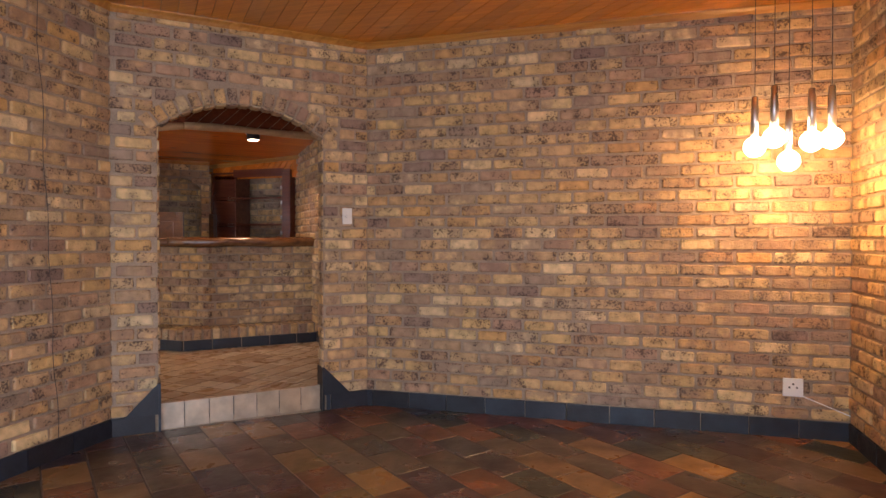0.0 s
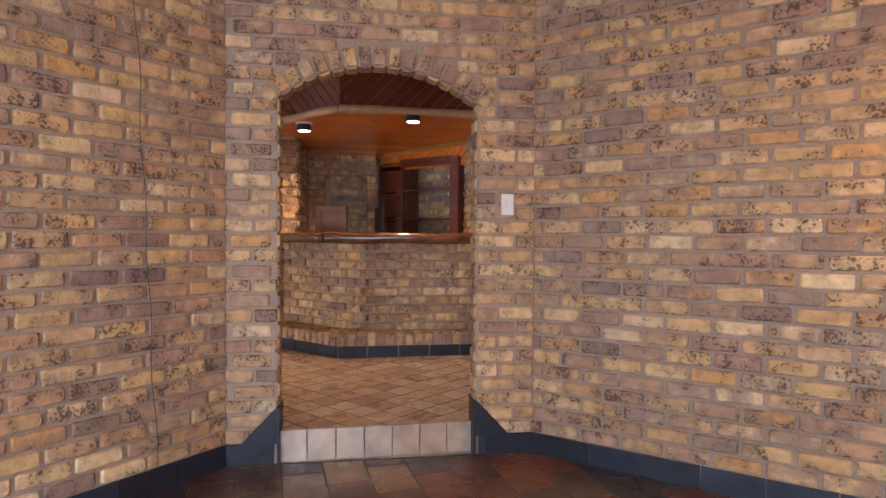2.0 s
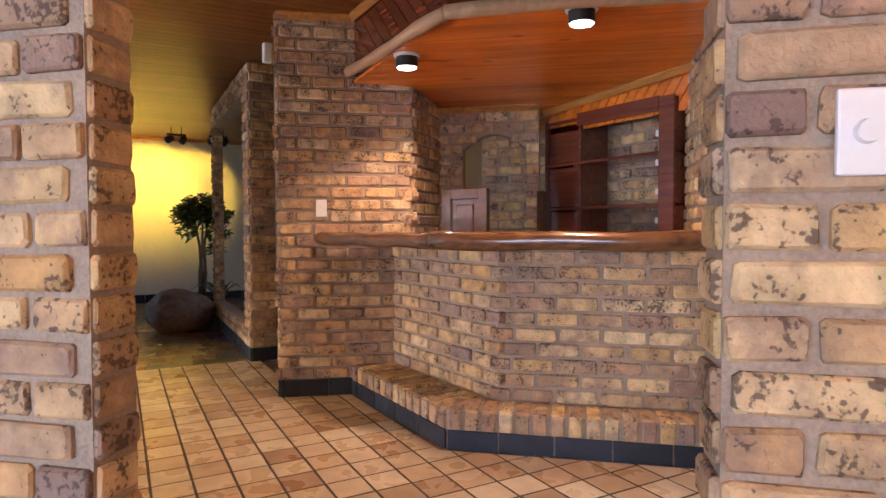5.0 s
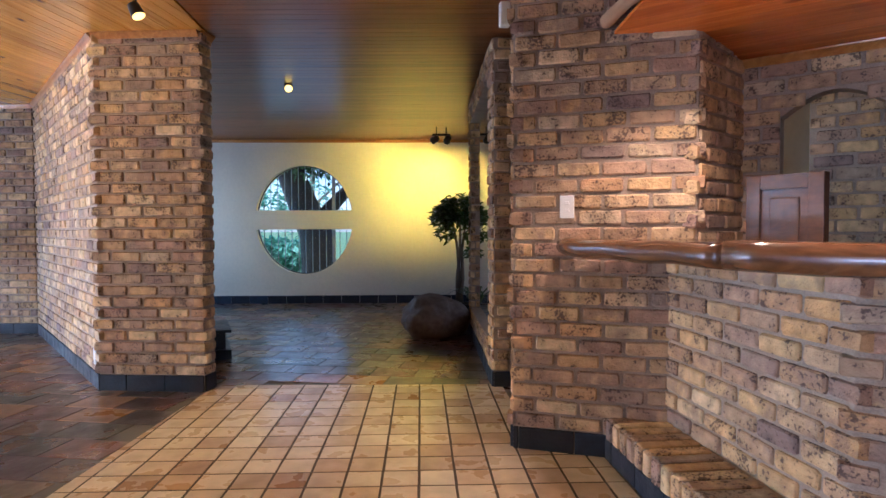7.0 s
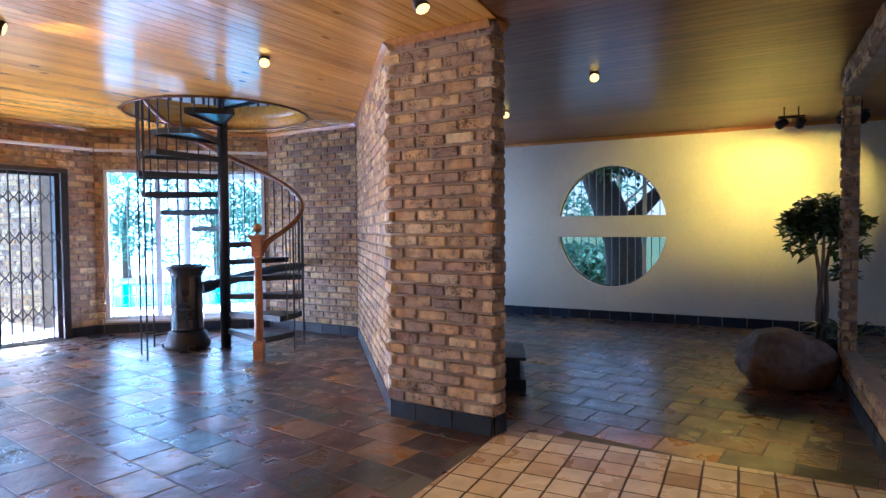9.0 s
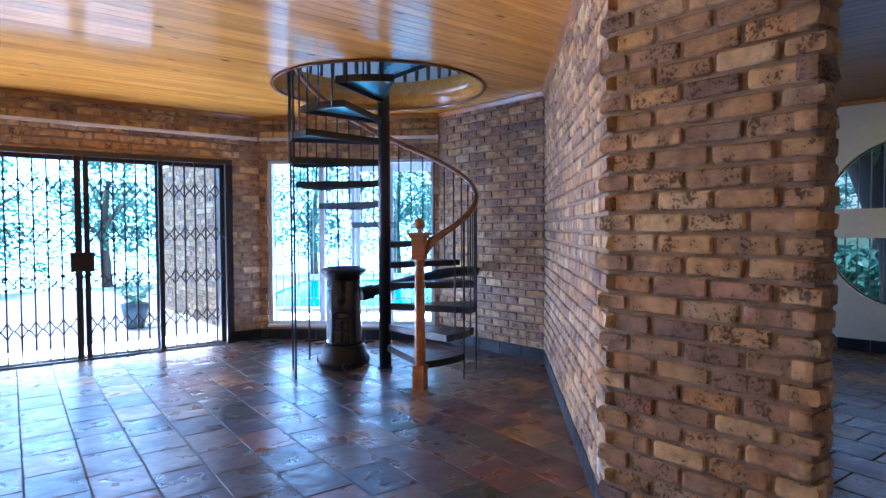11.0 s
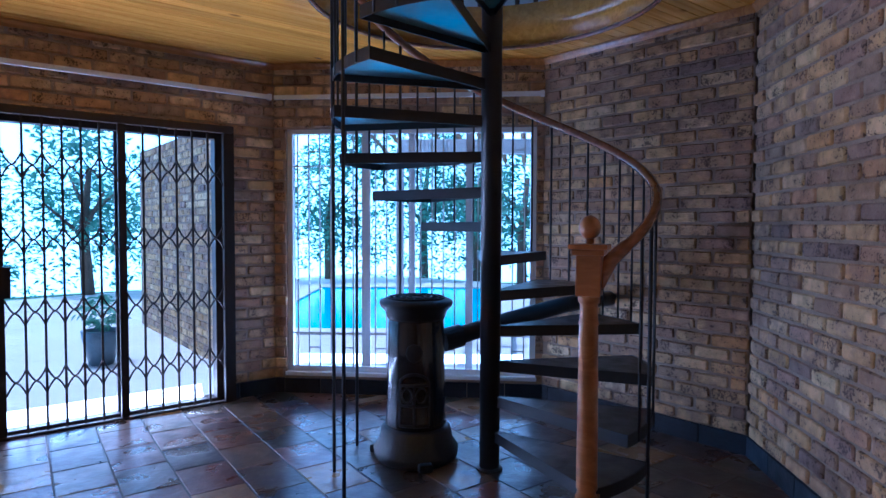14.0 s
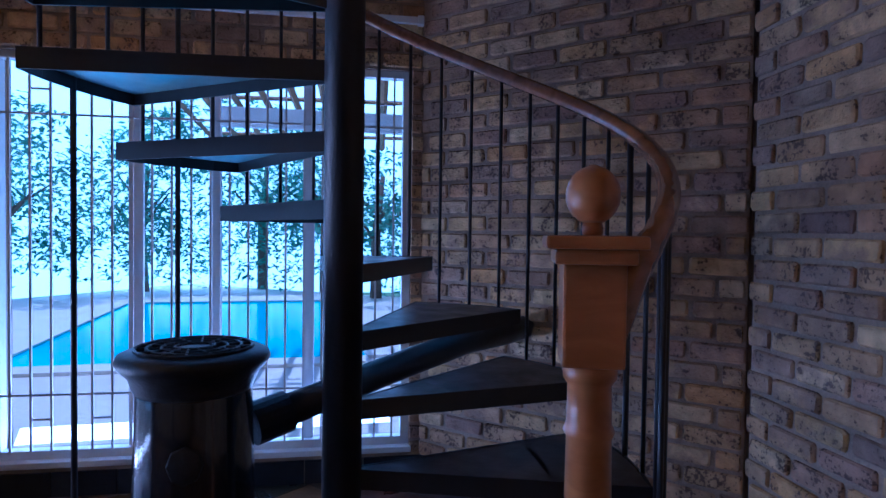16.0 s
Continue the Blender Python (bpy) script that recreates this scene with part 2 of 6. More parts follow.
SLATE_GROUT = material("slate_grout", (0.10, 0.088, 0.078), 0.8, bump=0.5, scale=150)
SKIRT = pieces("blue_black_slate", [(0.008, 0.010, 0.015), (0.012, 0.018, 0.03), (0.009, 0.011, 0.016), (0.017, 0.03, 0.05)], 0.5, bump=0.4, scale=30, wet=0.03, stain=0.3)
TILE = pieces("buff_quarry_tile", [(0.50, 0.37, 0.23), (0.54, 0.42, 0.28), (0.40, 0.25, 0.13), (0.56, 0.45, 0.32), (0.27, 0.145, 0.07), (0.50, 0.38, 0.25), (0.58, 0.48, 0.35), (0.44, 0.30, 0.17)], 0.33, bump=0.2, scale=22, wet=0.2, stain=0.22)
TILE_GROUT = material("dark_tile_grout", (0.05, 0.03, 0.018), 0.8, bump=0.5, scale=150)
RISER = pieces("pale_riser_tile", [(0.55, 0.48, 0.38), (0.40, 0.29, 0.19), (0.62, 0.57, 0.49), (0.50, 0.40, 0.29)], 0.4, bump=0.2, scale=30, stain=0.3)
PINE = timber("varnished_pine", (0.60, 0.235, 0.018), (0.86, 0.42, 0.055), 0.2, along=-13, coat=0.6, knots=0.8)
PINE_BAR = timber("orange_pine", (0.58, 0.14, 0.009), (0.78, 0.225, 0.018), 0.25, along=45, coat=0.6, knots=0.6)
# same pine as elsewhere, darkened in colour for the hall's weaker light
PINE_HALL = timber("dimmed_hall_pine", (0.15, 0.048, 0.010), (0.27, 0.095, 0.018), 0.30, along=83, coat=0.0, knots=0.6)
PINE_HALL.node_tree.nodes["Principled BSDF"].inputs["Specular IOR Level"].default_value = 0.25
FASCIA = timber("red_stained_board", (0.11, 0.024, 0.010), (0.21, 0.050, 0.018), 0.2, along=0, coat=0.6)
PINE_LOUNGE = timber("lounge_pine", (0.50, 0.17, 0.012), (0.70, 0.27, 0.022), 0.28, along=0, coat=0.5, knots=0.6)
MOULD = timber("pine_moulding", (0.34, 0.13, 0.02), (0.55, 0.25, 0.05), 0.3, coat=0.5)
REDWOOD = timber("red_mahogany", (0.10, 0.022, 0.012), (0.19, 0.05, 0.022), 0.25, along=0, coat=0.6)
DARKWOOD = timber("dark_stained_wood", (0.055, 0.025, 0.012), (0.12, 0.055, 0.022), 0.35, coat=0.4)
LOGWOOD = timber("polished_log", (0.075, 0.030, 0.012), (0.20, 0.085, 0.03), 0.24, along=20, scale=0.7, coat=0.7)
POLE = timber("pale_gum_pole", (0.28, 0.16, 0.075), (0.42, 0.26, 0.13), 0.6, coat=0.0)
OAK = timber("honey_newel", (0.34, 0.12, 0.03), (0.52, 0.22, 0.06), 0.28, along=90, scale=0.8, coat=0.6)
RAILWOOD = timber("brown_handrail", (0.16, 0.055, 0.02), (0.30, 0.115, 0.04), 0.22, scale=0.8, coat=0.7)
IRON = material("black_iron", (0.018, 0.019, 0.022), 0.38, metal=0.0, bump=0.15, scale=90, spec=0.6)
CAST = material("cast_iron", (0.022, 0.023, 0.027), 0.42, metal=0.3, bump=0.5, scale=70, spread=0.3)
ENAMEL = material("black_enamel", (0.010, 0.011, 0.015), 0.10, bump=0.05, scale=30, coat=0.8)
TREADTOP = pieces("stair_tile", [(0.06, 0.05, 0.045), (0.09, 0.07, 0.055), (0.05, 0.045, 0.05)], 0.4, bump=0.2, scale=30)
# tread undersides: blue of the reflected windows put into the base colour
SOFFIT_WINDOW_BLUE = material("tread_soffit_window_tint", (0.42, 0.76, 0.90), 0.24, metal=0.4, spread=0.12, scale=20)
BRONZE = material("bronze_door_frame", (0.030, 0.022, 0.018), 0.45, metal=0.2, scale=50)
GATE = material("brown_gate_steel", (0.06, 0.045, 0.038), 0.5, metal=0.2, scale=80)
BARGREY = material("grey_painted_steel", (0.30, 0.32, 0.36), 0.5, scale=60, spread=0.1)
# brown bark with the shade under its canopy put into the colour
DARKBARK = material("shaded_dark_bark", (0.045, 0.028, 0.020), 0.85, bump=1.0, scale=18, spread=0.45)
WHITE = material("white_painted_steel", (0.78, 0.80, 0.82), 0.45, scale=60, spread=0.06)
PLASTIC = material("white_plastic", (0.78, 0.77, 0.74), 0.35, scale=60, spread=0.04)
PLASTER = material("cream_plaster", (0.70, 0.64, 0.50), 0.85, bump=0.35, scale=25, spread=0.07)
PLASTER_OUT = material("white_plaster", (0.75, 0.73, 0.68), 0.85, bump=0.4, scale=30, spread=0.1)
CHROME = material("brushed_aluminium", (0.62, 0.60, 0.60), 0.3, metal=1.0, scale=100, spread=0.05)
BULB = emitter("lit_bulb", (1.0, 0.78, 0.42), 22)
DISC = emitter("lit_downlight", (1.0, 0.86, 0.62), 9)
SPOTGLOW = emitter("lit_spot", (1.0, 0.62, 0.10), 2.2)
STONE = material("brown_boulder", (0.18, 0.125, 0.085), 0.75, bump=0.9, scale=22, spread=0.45)
BARK = material("grey_bark", (0.17, 0.13, 0.095), 0.85, bump=0.8, scale=50, spread=0.35)
LEAF = pieces("ficus_leaf", [(0.035, 0.085, 0.02), (0.06, 0.12, 0.03), (0.09, 0.12, 0.035), (0.03, 0.06, 0.018)], 0.4, bump=0.1, scale=20)
GARDEN = pieces("garden_leaf", [(0.14, 0.32, 0.22), (0.22, 0.42, 0.30), (0.10, 0.26, 0.18), (0.30, 0.50, 0.36)], 0.5, bump=0.1, scale=20)
for m in (GARDEN,):
    nt = m.node_tree
    b = nt.nodes["Principled BSDF"]
    thru, both = nt.nodes.new("ShaderNodeBsdfTranslucent"), nt.nodes.new("ShaderNodeMixShader")
    both.inputs[0].default_value = 0.5
    nt.links.new(b.inputs["Base Color"].links[0].from_socket, thru.inputs["Color"])
    nt.links.new(b.outputs[0], both.inputs[1])
    nt.links.new(thru.outputs[0], both.inputs[2])
    nt.links.new(both.outputs[0], nt.nodes["Material Output"].inputs["Surface"])
POT = material("blue_grey_glaze", (0.10, 0.15, 0.19), 0.3, scale=30, spread=0.25)
PAVE = material("pale_paving", (0.74, 0.70, 0.63), 0.8, bump=0.4, scale=20, spread=0.15)
WATER = material("pool_water", (0.01, 0.50, 0.66), 0.15, scale=6, spread=0.2, bump=0.2, spec=0.1)
LAWN = material("lawn", (0.07, 0.12, 0.04), 0.9, bump=0.8, scale=40, spread=0.4)
SOIL = material("dark_soil", (0.05, 0.035, 0.025), 0.95, bump=1.0, scale=60, spread=0.4)
CABLE = material("black_cable", (0.02, 0.016, 0.014), 0.5)
BLACK = material("black_metal", (0.015, 0.014, 0.014), 0.35)

glass = bpy.data.materials.new("clear_glass")
glass.use_nodes = True
gb = glass.node_tree.nodes["Principled BSDF"]
gb.inputs["Base Color"].default_value = (0.92, 0.96, 0.97, 1)
gb.inputs["Roughness"].default_value, gb.inputs["IOR"].default_value, gb.inputs["Transmission Weight"].default_value = 0.0, 1.1, 1.0

# ---- builders ----


def part(name, bm, mat, parent=None, label="", smooth=False):
    me = bpy.data.meshes.new(name)
    bm.normal_update()
    bm.to_mesh(me)
    bm.free()
    me.materials.append(mat)
    if smooth:
        me.shade_smooth()
    ob = new(name, me)
    if parent:
        ob.parent = parent
    if label:
        ob["label"] = label
    return ob


def thing(name, m, label, category, group="", kind=""):
    ob = new(name)
    ob.empty_display_size = 0.1
    ob.matrix_world = m
    return tagged(ob, label, category, group, kind)


def box(bm, x0, y0, z0, x1, y1, z1, bevel=0.0, m=None):
    r = bmesh.ops.create_cube(bm, size=1)
    for v in r["verts"]:
        v.co = Vector(((x0 + x1) / 2 + v.co.x * (x1 - x0), (y0 + y1) / 2 + v.co.y * (y1 - y0), (z0 + z1) / 2 + v.co.z * (z1 - z0)))
    vs = r["verts"]
    if bevel:
        es = list({e for v in vs for e in v.link_edges})
        out = bmesh.ops.bevel(bm, geom=es, offset=bevel, segments=2, affect="EDGES", profile=0.6)
        vs = list({v for f in out["faces"] for v in f.verts} | {v for v in vs if v.is_valid})
    if m:
        for v in vs:
            v.co = m @ v.co
    return vs


def boxed(x0, y0, z0, x1, y1, z1, bevel=0.004):
    bm = bmesh.new()
    box(bm, x0, y0, z0, x1, y1, z1, bevel)
    return bm


def prism(bm, outline, depth, m=None):
    """outline: points (u, z); the solid reaches from v = 0 to v = depth."""
    a = [bm.verts.new((u, 0, z)) for u, z in outline]
    b = [bm.verts.new((u, depth, z)) for u, z in outline]
    n = len(a)
    bm.faces.new(a)
    bm.faces.new(b[::-1])
    for k in range(n):
        bm.faces.new((a[k], b[k], b[(k + 1) % n], a[(k + 1) % n]))
    bmesh.ops.recalc_face_normals(bm, faces=bm.faces[:])
    if m:
        for v in a + b:
            v.co = m @ v.co


def slab(bm, outline, z0, z1):
    a = [bm.verts.new((x, y, z0)) for x, y in outline]
    b = [bm.verts.new((x, y, z1)) for x, y in outline]
    n = len(a)
    bm.faces.new(a)
    bm.faces.new(b)
    for k in range(n):
        bm.faces.new((a[k], b[k], b[(k + 1) % n], a[(k + 1) % n]))
    bmesh.ops.recalc_face_normals(bm, faces=bm.faces[:])


def lathe(bm, profile, steps=32, at=(0, 0, 0)):
    """profile: (radius, z) from the bottom to the top."""
    rings = []
    for r, z in profile:
        rings.append([bm.verts.new((at[0] + r * math.cos(2 * math.pi * k / steps), at[1] + r * math.sin(2 * math.pi * k / steps), at[2] + z)) for k in range(steps)])
    for lo, hi in zip(rings, rings[1:]):
        for k in range(steps):
            bm.faces.new((lo[k], lo[(k + 1) % steps], hi[(k + 1) % steps], hi[k]))
    bm.faces.new(rings[0][::-1])
    bm.faces.new(rings[-1])


def tube(bm, points, radius, steps=10, ends=True):
    """A rod along points; radius may be a number or one for each point."""
    pts = [Vector(p) for p in points]
    rad = radius if isinstance(radius, (list, tuple)) else [radius] * len(pts)
    rings, last = [], None
    for k, p in enumerate(pts):
        d = (pts[min(k + 1, len(pts) - 1)] - pts[max(k - 1, 0)]).normalized()
        side = last if last is not None else (Vector((0, 0, 1)) if abs(d.z) < 0.9 else Vector((1, 0, 0)))
        side = (side - d * side.dot(d)).normalized()
        last = side
        up = d.cross(side)
        rings.append([bm.verts.new(p + (side * math.cos(a) + up * math.sin(a)) * rad[k]) for a in (2 * math.pi * j / steps for j in range(steps))])
    for lo, hi in zip(rings, rings[1:]):
        for j in range(steps):
            bm.faces.new((lo[j], lo[(j + 1) % steps], hi[(j + 1) % steps], hi[j]))
    if ends:
        bm.faces.new(rings[0][::-1])
        bm.faces.new(rings[-1])


def rod(points, radius, steps=10):
    bm = bmesh.new()
    tube(bm, points, radius, steps)
    return bm


def frame_of(p0, p1, z=0.0):
    """A wall's own frame: u runs from p0 to p1, v points out of the face (to the left of the way), z up."""
    d = Vector((p1[0] - p0[0], p1[1] - p0[1], 0)).normalized()
    m = Matrix((( d.x, -d.y, 0, p0[0]), (d.y, d.x, 0, p0[1]), (0, 0, 1, z), (0, 0, 0, 1)))
    return m, math.hypot(p1[0] - p0[0], p1[1] - p0[1])


def clip(poly, f):
    """The part of a polygon in which f, linear in x and y, is positive."""
    out = []
    for k, p in enumerate(poly):
        q = poly[(k + 1) % len(poly)]
        a, b = f(p), f(q)
        if a >= 0:
            out.append(p)
        if a * b < 0:
            s = a / (a - b)
            out.append((p[0] + s * (q[0] - p[0]), p[1] + s * (q[1] - p[1])))
    return out


def inside(p, poly):
    hit = False
    for k, a in enumerate(poly):
        b = poly[(k + 1) % len(poly)]
        if (a[1] > p[1]) != (b[1] > p[1]) and p[0] < (b[0] - a[0]) * (p[1] - a[1]) / (b[1] - a[1]) + a[0]:
            hit = not hit
    return hit

# ---- walls ----
rng = random.Random(4)


def piece_mesh(name, mat, l, h, d, chamfer, wobble, corner=0.0):
    """One brick or tile: a block with a chamfered face, standing out along +v; its length runs along u."""
    if corner:
        rim = [(-1, -1, 1, 0), (1, -1, -1, 0), (1, -1, 0, 1), (1, 1, 0, -1), (1, 1, -1, 0), (-1, 1, 1, 0), (-1, 1, 0, -1), (-1, -1, 0, 1)]
    else:
        rim = [(-1, -1, 0, 0), (1, -1, 0, 0), (1, 1, 0, 0), (-1, 1, 0, 0)]
    n = len(rim)
    skew = [(rng.uniform(-wobble, wobble), rng.uniform(-wobble, wobble), rng.uniform(0.7, 1.5) * corner) for _ in rim]
    vs = []
    for v, inset in ((-0.004, 0.0), (d - chamfer, 0.0), (d, chamfer)):
        for (u, z, cu, cz), (du, dz, cut) in zip(rim, skew):
            vs.append((u * (l / 2 - inset) + cu * cut + du, v + (rng.uniform(-wobble, wobble) * 0.5 if v > 0 else 0), z * (h / 2 - inset) + cz * cut * 0.8 + dz))
    fs = [tuple(range(2 * n, 3 * n))]
    for a in (0, n):
        fs += [(a + k, a + (k + 1) % n, a + n + (k + 1) % n, a + n + k) for k in range(n)]
    me = bpy.data.meshes.new(name)
    me.from_pydata(vs, [], fs)
    bm = bmesh.new()
    bm.from_mesh(me)
    bmesh.ops.recalc_face_normals(bm, faces=bm.faces[:])
    bm.faces.ensure_lookup_table()
    if bm.faces[0].normal.y < 0:
        bmesh.ops.reverse_faces(bm, faces=bm.faces[:])
    bm.to_mesh(me)
    bm.free()
    me.materials.append(mat)
    return me


BRICKS = [piece_mesh("brick", BRICK, 0.217, 0.069, 0.016, 0.007, 0.0026, 0.009) for _ in range(12)]


def joined(name, spots, meshes, parent, label):
    """Pieces too many to be picked apart: one mesh of kind stuff."""
    if not spots:
        return
    vs, fs = [], []
    for k, m in enumerate(spots):
        me = meshes[k % len(meshes)]
        base = len(vs)
        vs += [tuple(m @ v.co) for v in me.vertices]
        fs += [tuple(base + i for i in p.vertices) for p in me.polygons]
    me = bpy.data.meshes.new(name)
    me.from_pydata(vs, [], fs)
    me.materials.append(meshes[0].materials[0])
    ob = new(name, me)
    ob.parent = parent
    tagged(ob, label, kind="stuff")


def place_pieces(kind, spots, meshes, parent, most, label):
    """spots: (nearness, pose in the parent's frame); the nearest become parts, the rest one mesh."""
    order = sorted(range(len(spots)), key=lambda k: spots[k][0])
    for k in order[:most]:
        ob = new(kind, meshes[k % len(meshes)])
        ob.parent = parent
        ob.matrix_basis = spots[k][1]
    joined(kind + "work" if kind == "brick" else kind + "_rest", [spots[k][1] for k in order[most:]], meshes, parent, label)


LATER = []


def bricks_on(parent, length, z0, z1, blocked=None, saw=(0, 0), most=200, near=(0.5, 1.5), offset=0.0, m=None):
    """Courses of stretchers on a face that runs along u from 0 to length. blocked(z): spans of u left free."""
    spots = []
    course, pitch = 0.085, 0.2345
    n = int(round((z1 - z0) / course))
    course = (z1 - z0) / n
    for i in range(n):
        z = z0 + (i + 0.5) * course
        lo = saw[0] if i % 2 else 0.006
        hi = length - (saw[1] if i % 2 == 0 else 0.006)
        free = [(lo, hi)]
        for a, b in (blocked(z) if blocked else ()):
            free = [s for u0, u1 in free for s in ((u0, min(u1, a)), (max(u0, b), u1)) if s[1] - s[0] > 0.02]
        u = -2 * pitch + (i % 2) * pitch / 2 + offset % pitch + rng.uniform(-0.015, 0.015)
        while u < hi:
            w = 0.223 * rng.uniform(0.985, 1.0)
            for a, b in free:
                s, e = max(a, u), min(b, u + w)
                if e - s < 0.035:
                    continue
                tooth = (s == lo and lo < 0) or (e == hi and hi > length)
                p = pose((s + e) / 2, rng.uniform(-0.005, 0.003) - (0.040 if tooth else 0), z + rng.uniform(-0.002, 0.002), rng.uniform(-0.6, 0.6), rng.uniform(-0.6, 0.6), rng.uniform(-0.6, 0.6))
                # toothed ends are whole bricks standing past the corner
                p = p @ Matrix.Diagonal(((e - s) / 0.223, 3.5 if tooth else 1, course / 0.085 * rng.uniform(0.95, 1.03), 1))
                spots.append((abs((s + e) / 2 - near[0]) + abs(z - near[1]) * 0.8, m @ p if m else p))
            u += pitch
    LATER.append((spots, parent, most))


def skirting_on(parent, spans, z0, height=0.12, tile=0.30, thick=0.016):
    for a, b in spans:
        u = a
        k = 0
        while u < b - 0.02:
            e = min(u + tile, b)
            ob = part("skirting_tile", boxed(u + 0.003, -0.002, z0, e - 0.003, thick, z0 + height, 0.002), SKIRT, parent)
            u = e


def wall(name, p0, p1, z0, z1, solids, blocked=None, thick=0.11, saw=(0, 0), most=200, near=(0.5, 1.5), skirt=((0, None),), skirt_h=0.12, label="speckled buff clinker brick wall with grey mortar", offset=0.0, trim=(0.0, 0.0)):
    """A brick wall. solids: outlines in (u, z), or None for the whole face."""
    m, length = frame_of(p0, p1)
    ob = thing(name, m, label, "wall", kind="structure")
    bm = bmesh.new()
    for outline in solids or [[(trim[0], z0), (length - trim[1], z0), (length - trim[1], z1), (trim[0], z1)]]:
        prism(bm, outline, -thick)
    part("wall_core", bm, MORTAR, ob)
    base = z0 + (skirt_h if skirt else 0)
    bricks_on(ob, length, base, z1, blocked, saw, most, near, offset)
    if skirt:
        skirting_on(ob, [(a, length if b is None else b) for a, b in skirt], z0, skirt_h)
    return ob


C1, C2, L1 = (-2.06, 4.29), (1.285, 4.457), (-3.33, 3.04)
L0, R0 = (-3.05, -2.6), (1.45, -2.6)

# lounge: far wall, window side, left wall, end wall with the big window
wall("wall_lounge_far", C2, C1, LF, CEIL, None, most=300, near=(2.2, 1.3))
len_e = frame_of(R0, C2)[1]
wall("wall_lounge_east", R0, C2, LF, CEIL, [[(0, 0), (len_e, 0), (len_e, 0.45), (0, 0.45)], [(0, 0.45), (0.9, 0.45), (0.9, 2.3), (0, 2.3)], [(3.1, 0.45), (len_e, 0.45), (len_e, 2.3), (3.1, 2.3)], [(0, 2.3), (len_e, 2.3), (len_e, CEIL), (0, CEIL)]], lambda z: [(0.9, 3.1)] if 0.45 < z < 2.3 else [], most=60, near=(7.0, 1.4))
wall("wall_lounge_left", L1, L0, LF, CEIL, None, most=220, near=(0.3, 1.3))
m_end, len_end = frame_of(L0, R0)
a0, a1 = 0.5, 3.9
wall("wall_lounge_end", L0, R0, LF, CEIL, [[(0, 0), (len_end, 0), (len_end, 0.5), (0, 0.5)], [(0, 0.5), (a0, 0.5), (a0, 2.4), (0, 2.4)], [(a1, 0.5), (len_end, 0.5), (len_end, 2.4), (a1, 2.4)], [(0, 2.4), (len_end, 2.4), (len_end, CEIL), (0, CEIL)]], lambda z: [(a0, a1)] if 0.5 < z < 2.4 else [], most=0)

# arch wall between the lounge and the bar passage
m_arch, len_arch = frame_of(C1, L1)
U0, U1 = len_arch - 1.43, len_arch - 0.284
UM, HALF = (U0 + U1) / 2, (U1 - U0) / 2
SPRING, RISE = 2.08, 0.20
RAD = (HALF * HALF + RISE * RISE) / (2 * RISE)


def arch_z(u, extra=0.0):
    r = RAD + extra
    return SPRING + RISE - RAD + math.sqrt(max(r * r - (u - UM) ** 2, 0))


def arch_gap(z):
    ring = 0.115
    if z < SPRING - 0.02:
        return [(U0, U1)]
    h = z - (SPRING + RISE - RAD)
    r = RAD + ring
    return [(UM - math.sqrt(r * r - h * h), UM + math.sqrt(r * r - h * h))] if h < r else []


arc = [(U0 + (U1 - U0) * k / 16, arch_z(U0 + (U1 - U0) * k / 16)) for k in range(17)]
arch = wall("wall_arch", C1, L1, LF, CEIL, [[(0, 0), (U0, 0), *arc, (U1, 0), (len_arch, 0), (len_arch, CEIL), (0, CEIL)]], arch_gap, thick=0.12, most=280, near=(UM, 1.6), skirt=((0, U0 - 0.016), (U1 + 0.016, None)), label="speckled buff brick wall with a segmental brick arch")
# voussoirs round the arch, on the face and showing under the soffit
N = 17
for k in range(N):
    span = math.asin((HALF + 0.05) / RAD)
    a = -span + 2 * span * (k + 0.5) / N
    ob = new("voussoir", BRICKS[k % len(BRICKS)])
    ob.parent = arch
    cu, cz = UM + (RAD + 0.054) * math.sin(a), SPRING + RISE - RAD + (RAD + 0.054) * math.cos(a)
    ob.matrix_basis = pose(cu, 0.002, cz) @ pose(0, 0, 0, 0, math.degrees(a) - 90, 0) @ Matrix.Diagonal((0.48, 1, 0.98, 1))
    if 0 < k < N - 1:
        ob2 = new("soffit_brick", BRICKS[(k + 3) % len(BRICKS)])
        ob2.parent = arch
        cu, cz = UM + (RAD + 0.0) * math.sin(a), SPRING + RISE - RAD + (RAD + 0.0) * math.cos(a)
        ob2.matrix_basis = pose(cu, -0.06, cz + 0.004) @ pose(0, 0, 0, 0, math.degrees(a), 0) @ pose(0, 0, 0, 90, 0, 90) @ Matrix.Diagonal((0.5, 1, 0.95, 1)) @ pose(0, 0, 0, 180, 0, 0)
# jambs: brick ends on the opening's two sides
for u, turn in ((U0, 0), (U1, 180)):
    for i in range(2, 24):
        ob = new("jamb_brick", BRICKS[i % len(BRICKS)])
        ob.parent = arch
        ob.matrix_basis = pose(u, -0.06, 0.165 + i * 0.085) @ pose(0, 0, 0, 0, 0, -90 + turn) @ Matrix.Diagonal((0.53 if i % 2 else 0.5, 0.6 + 0.3 * (i % 2), 1, 1))
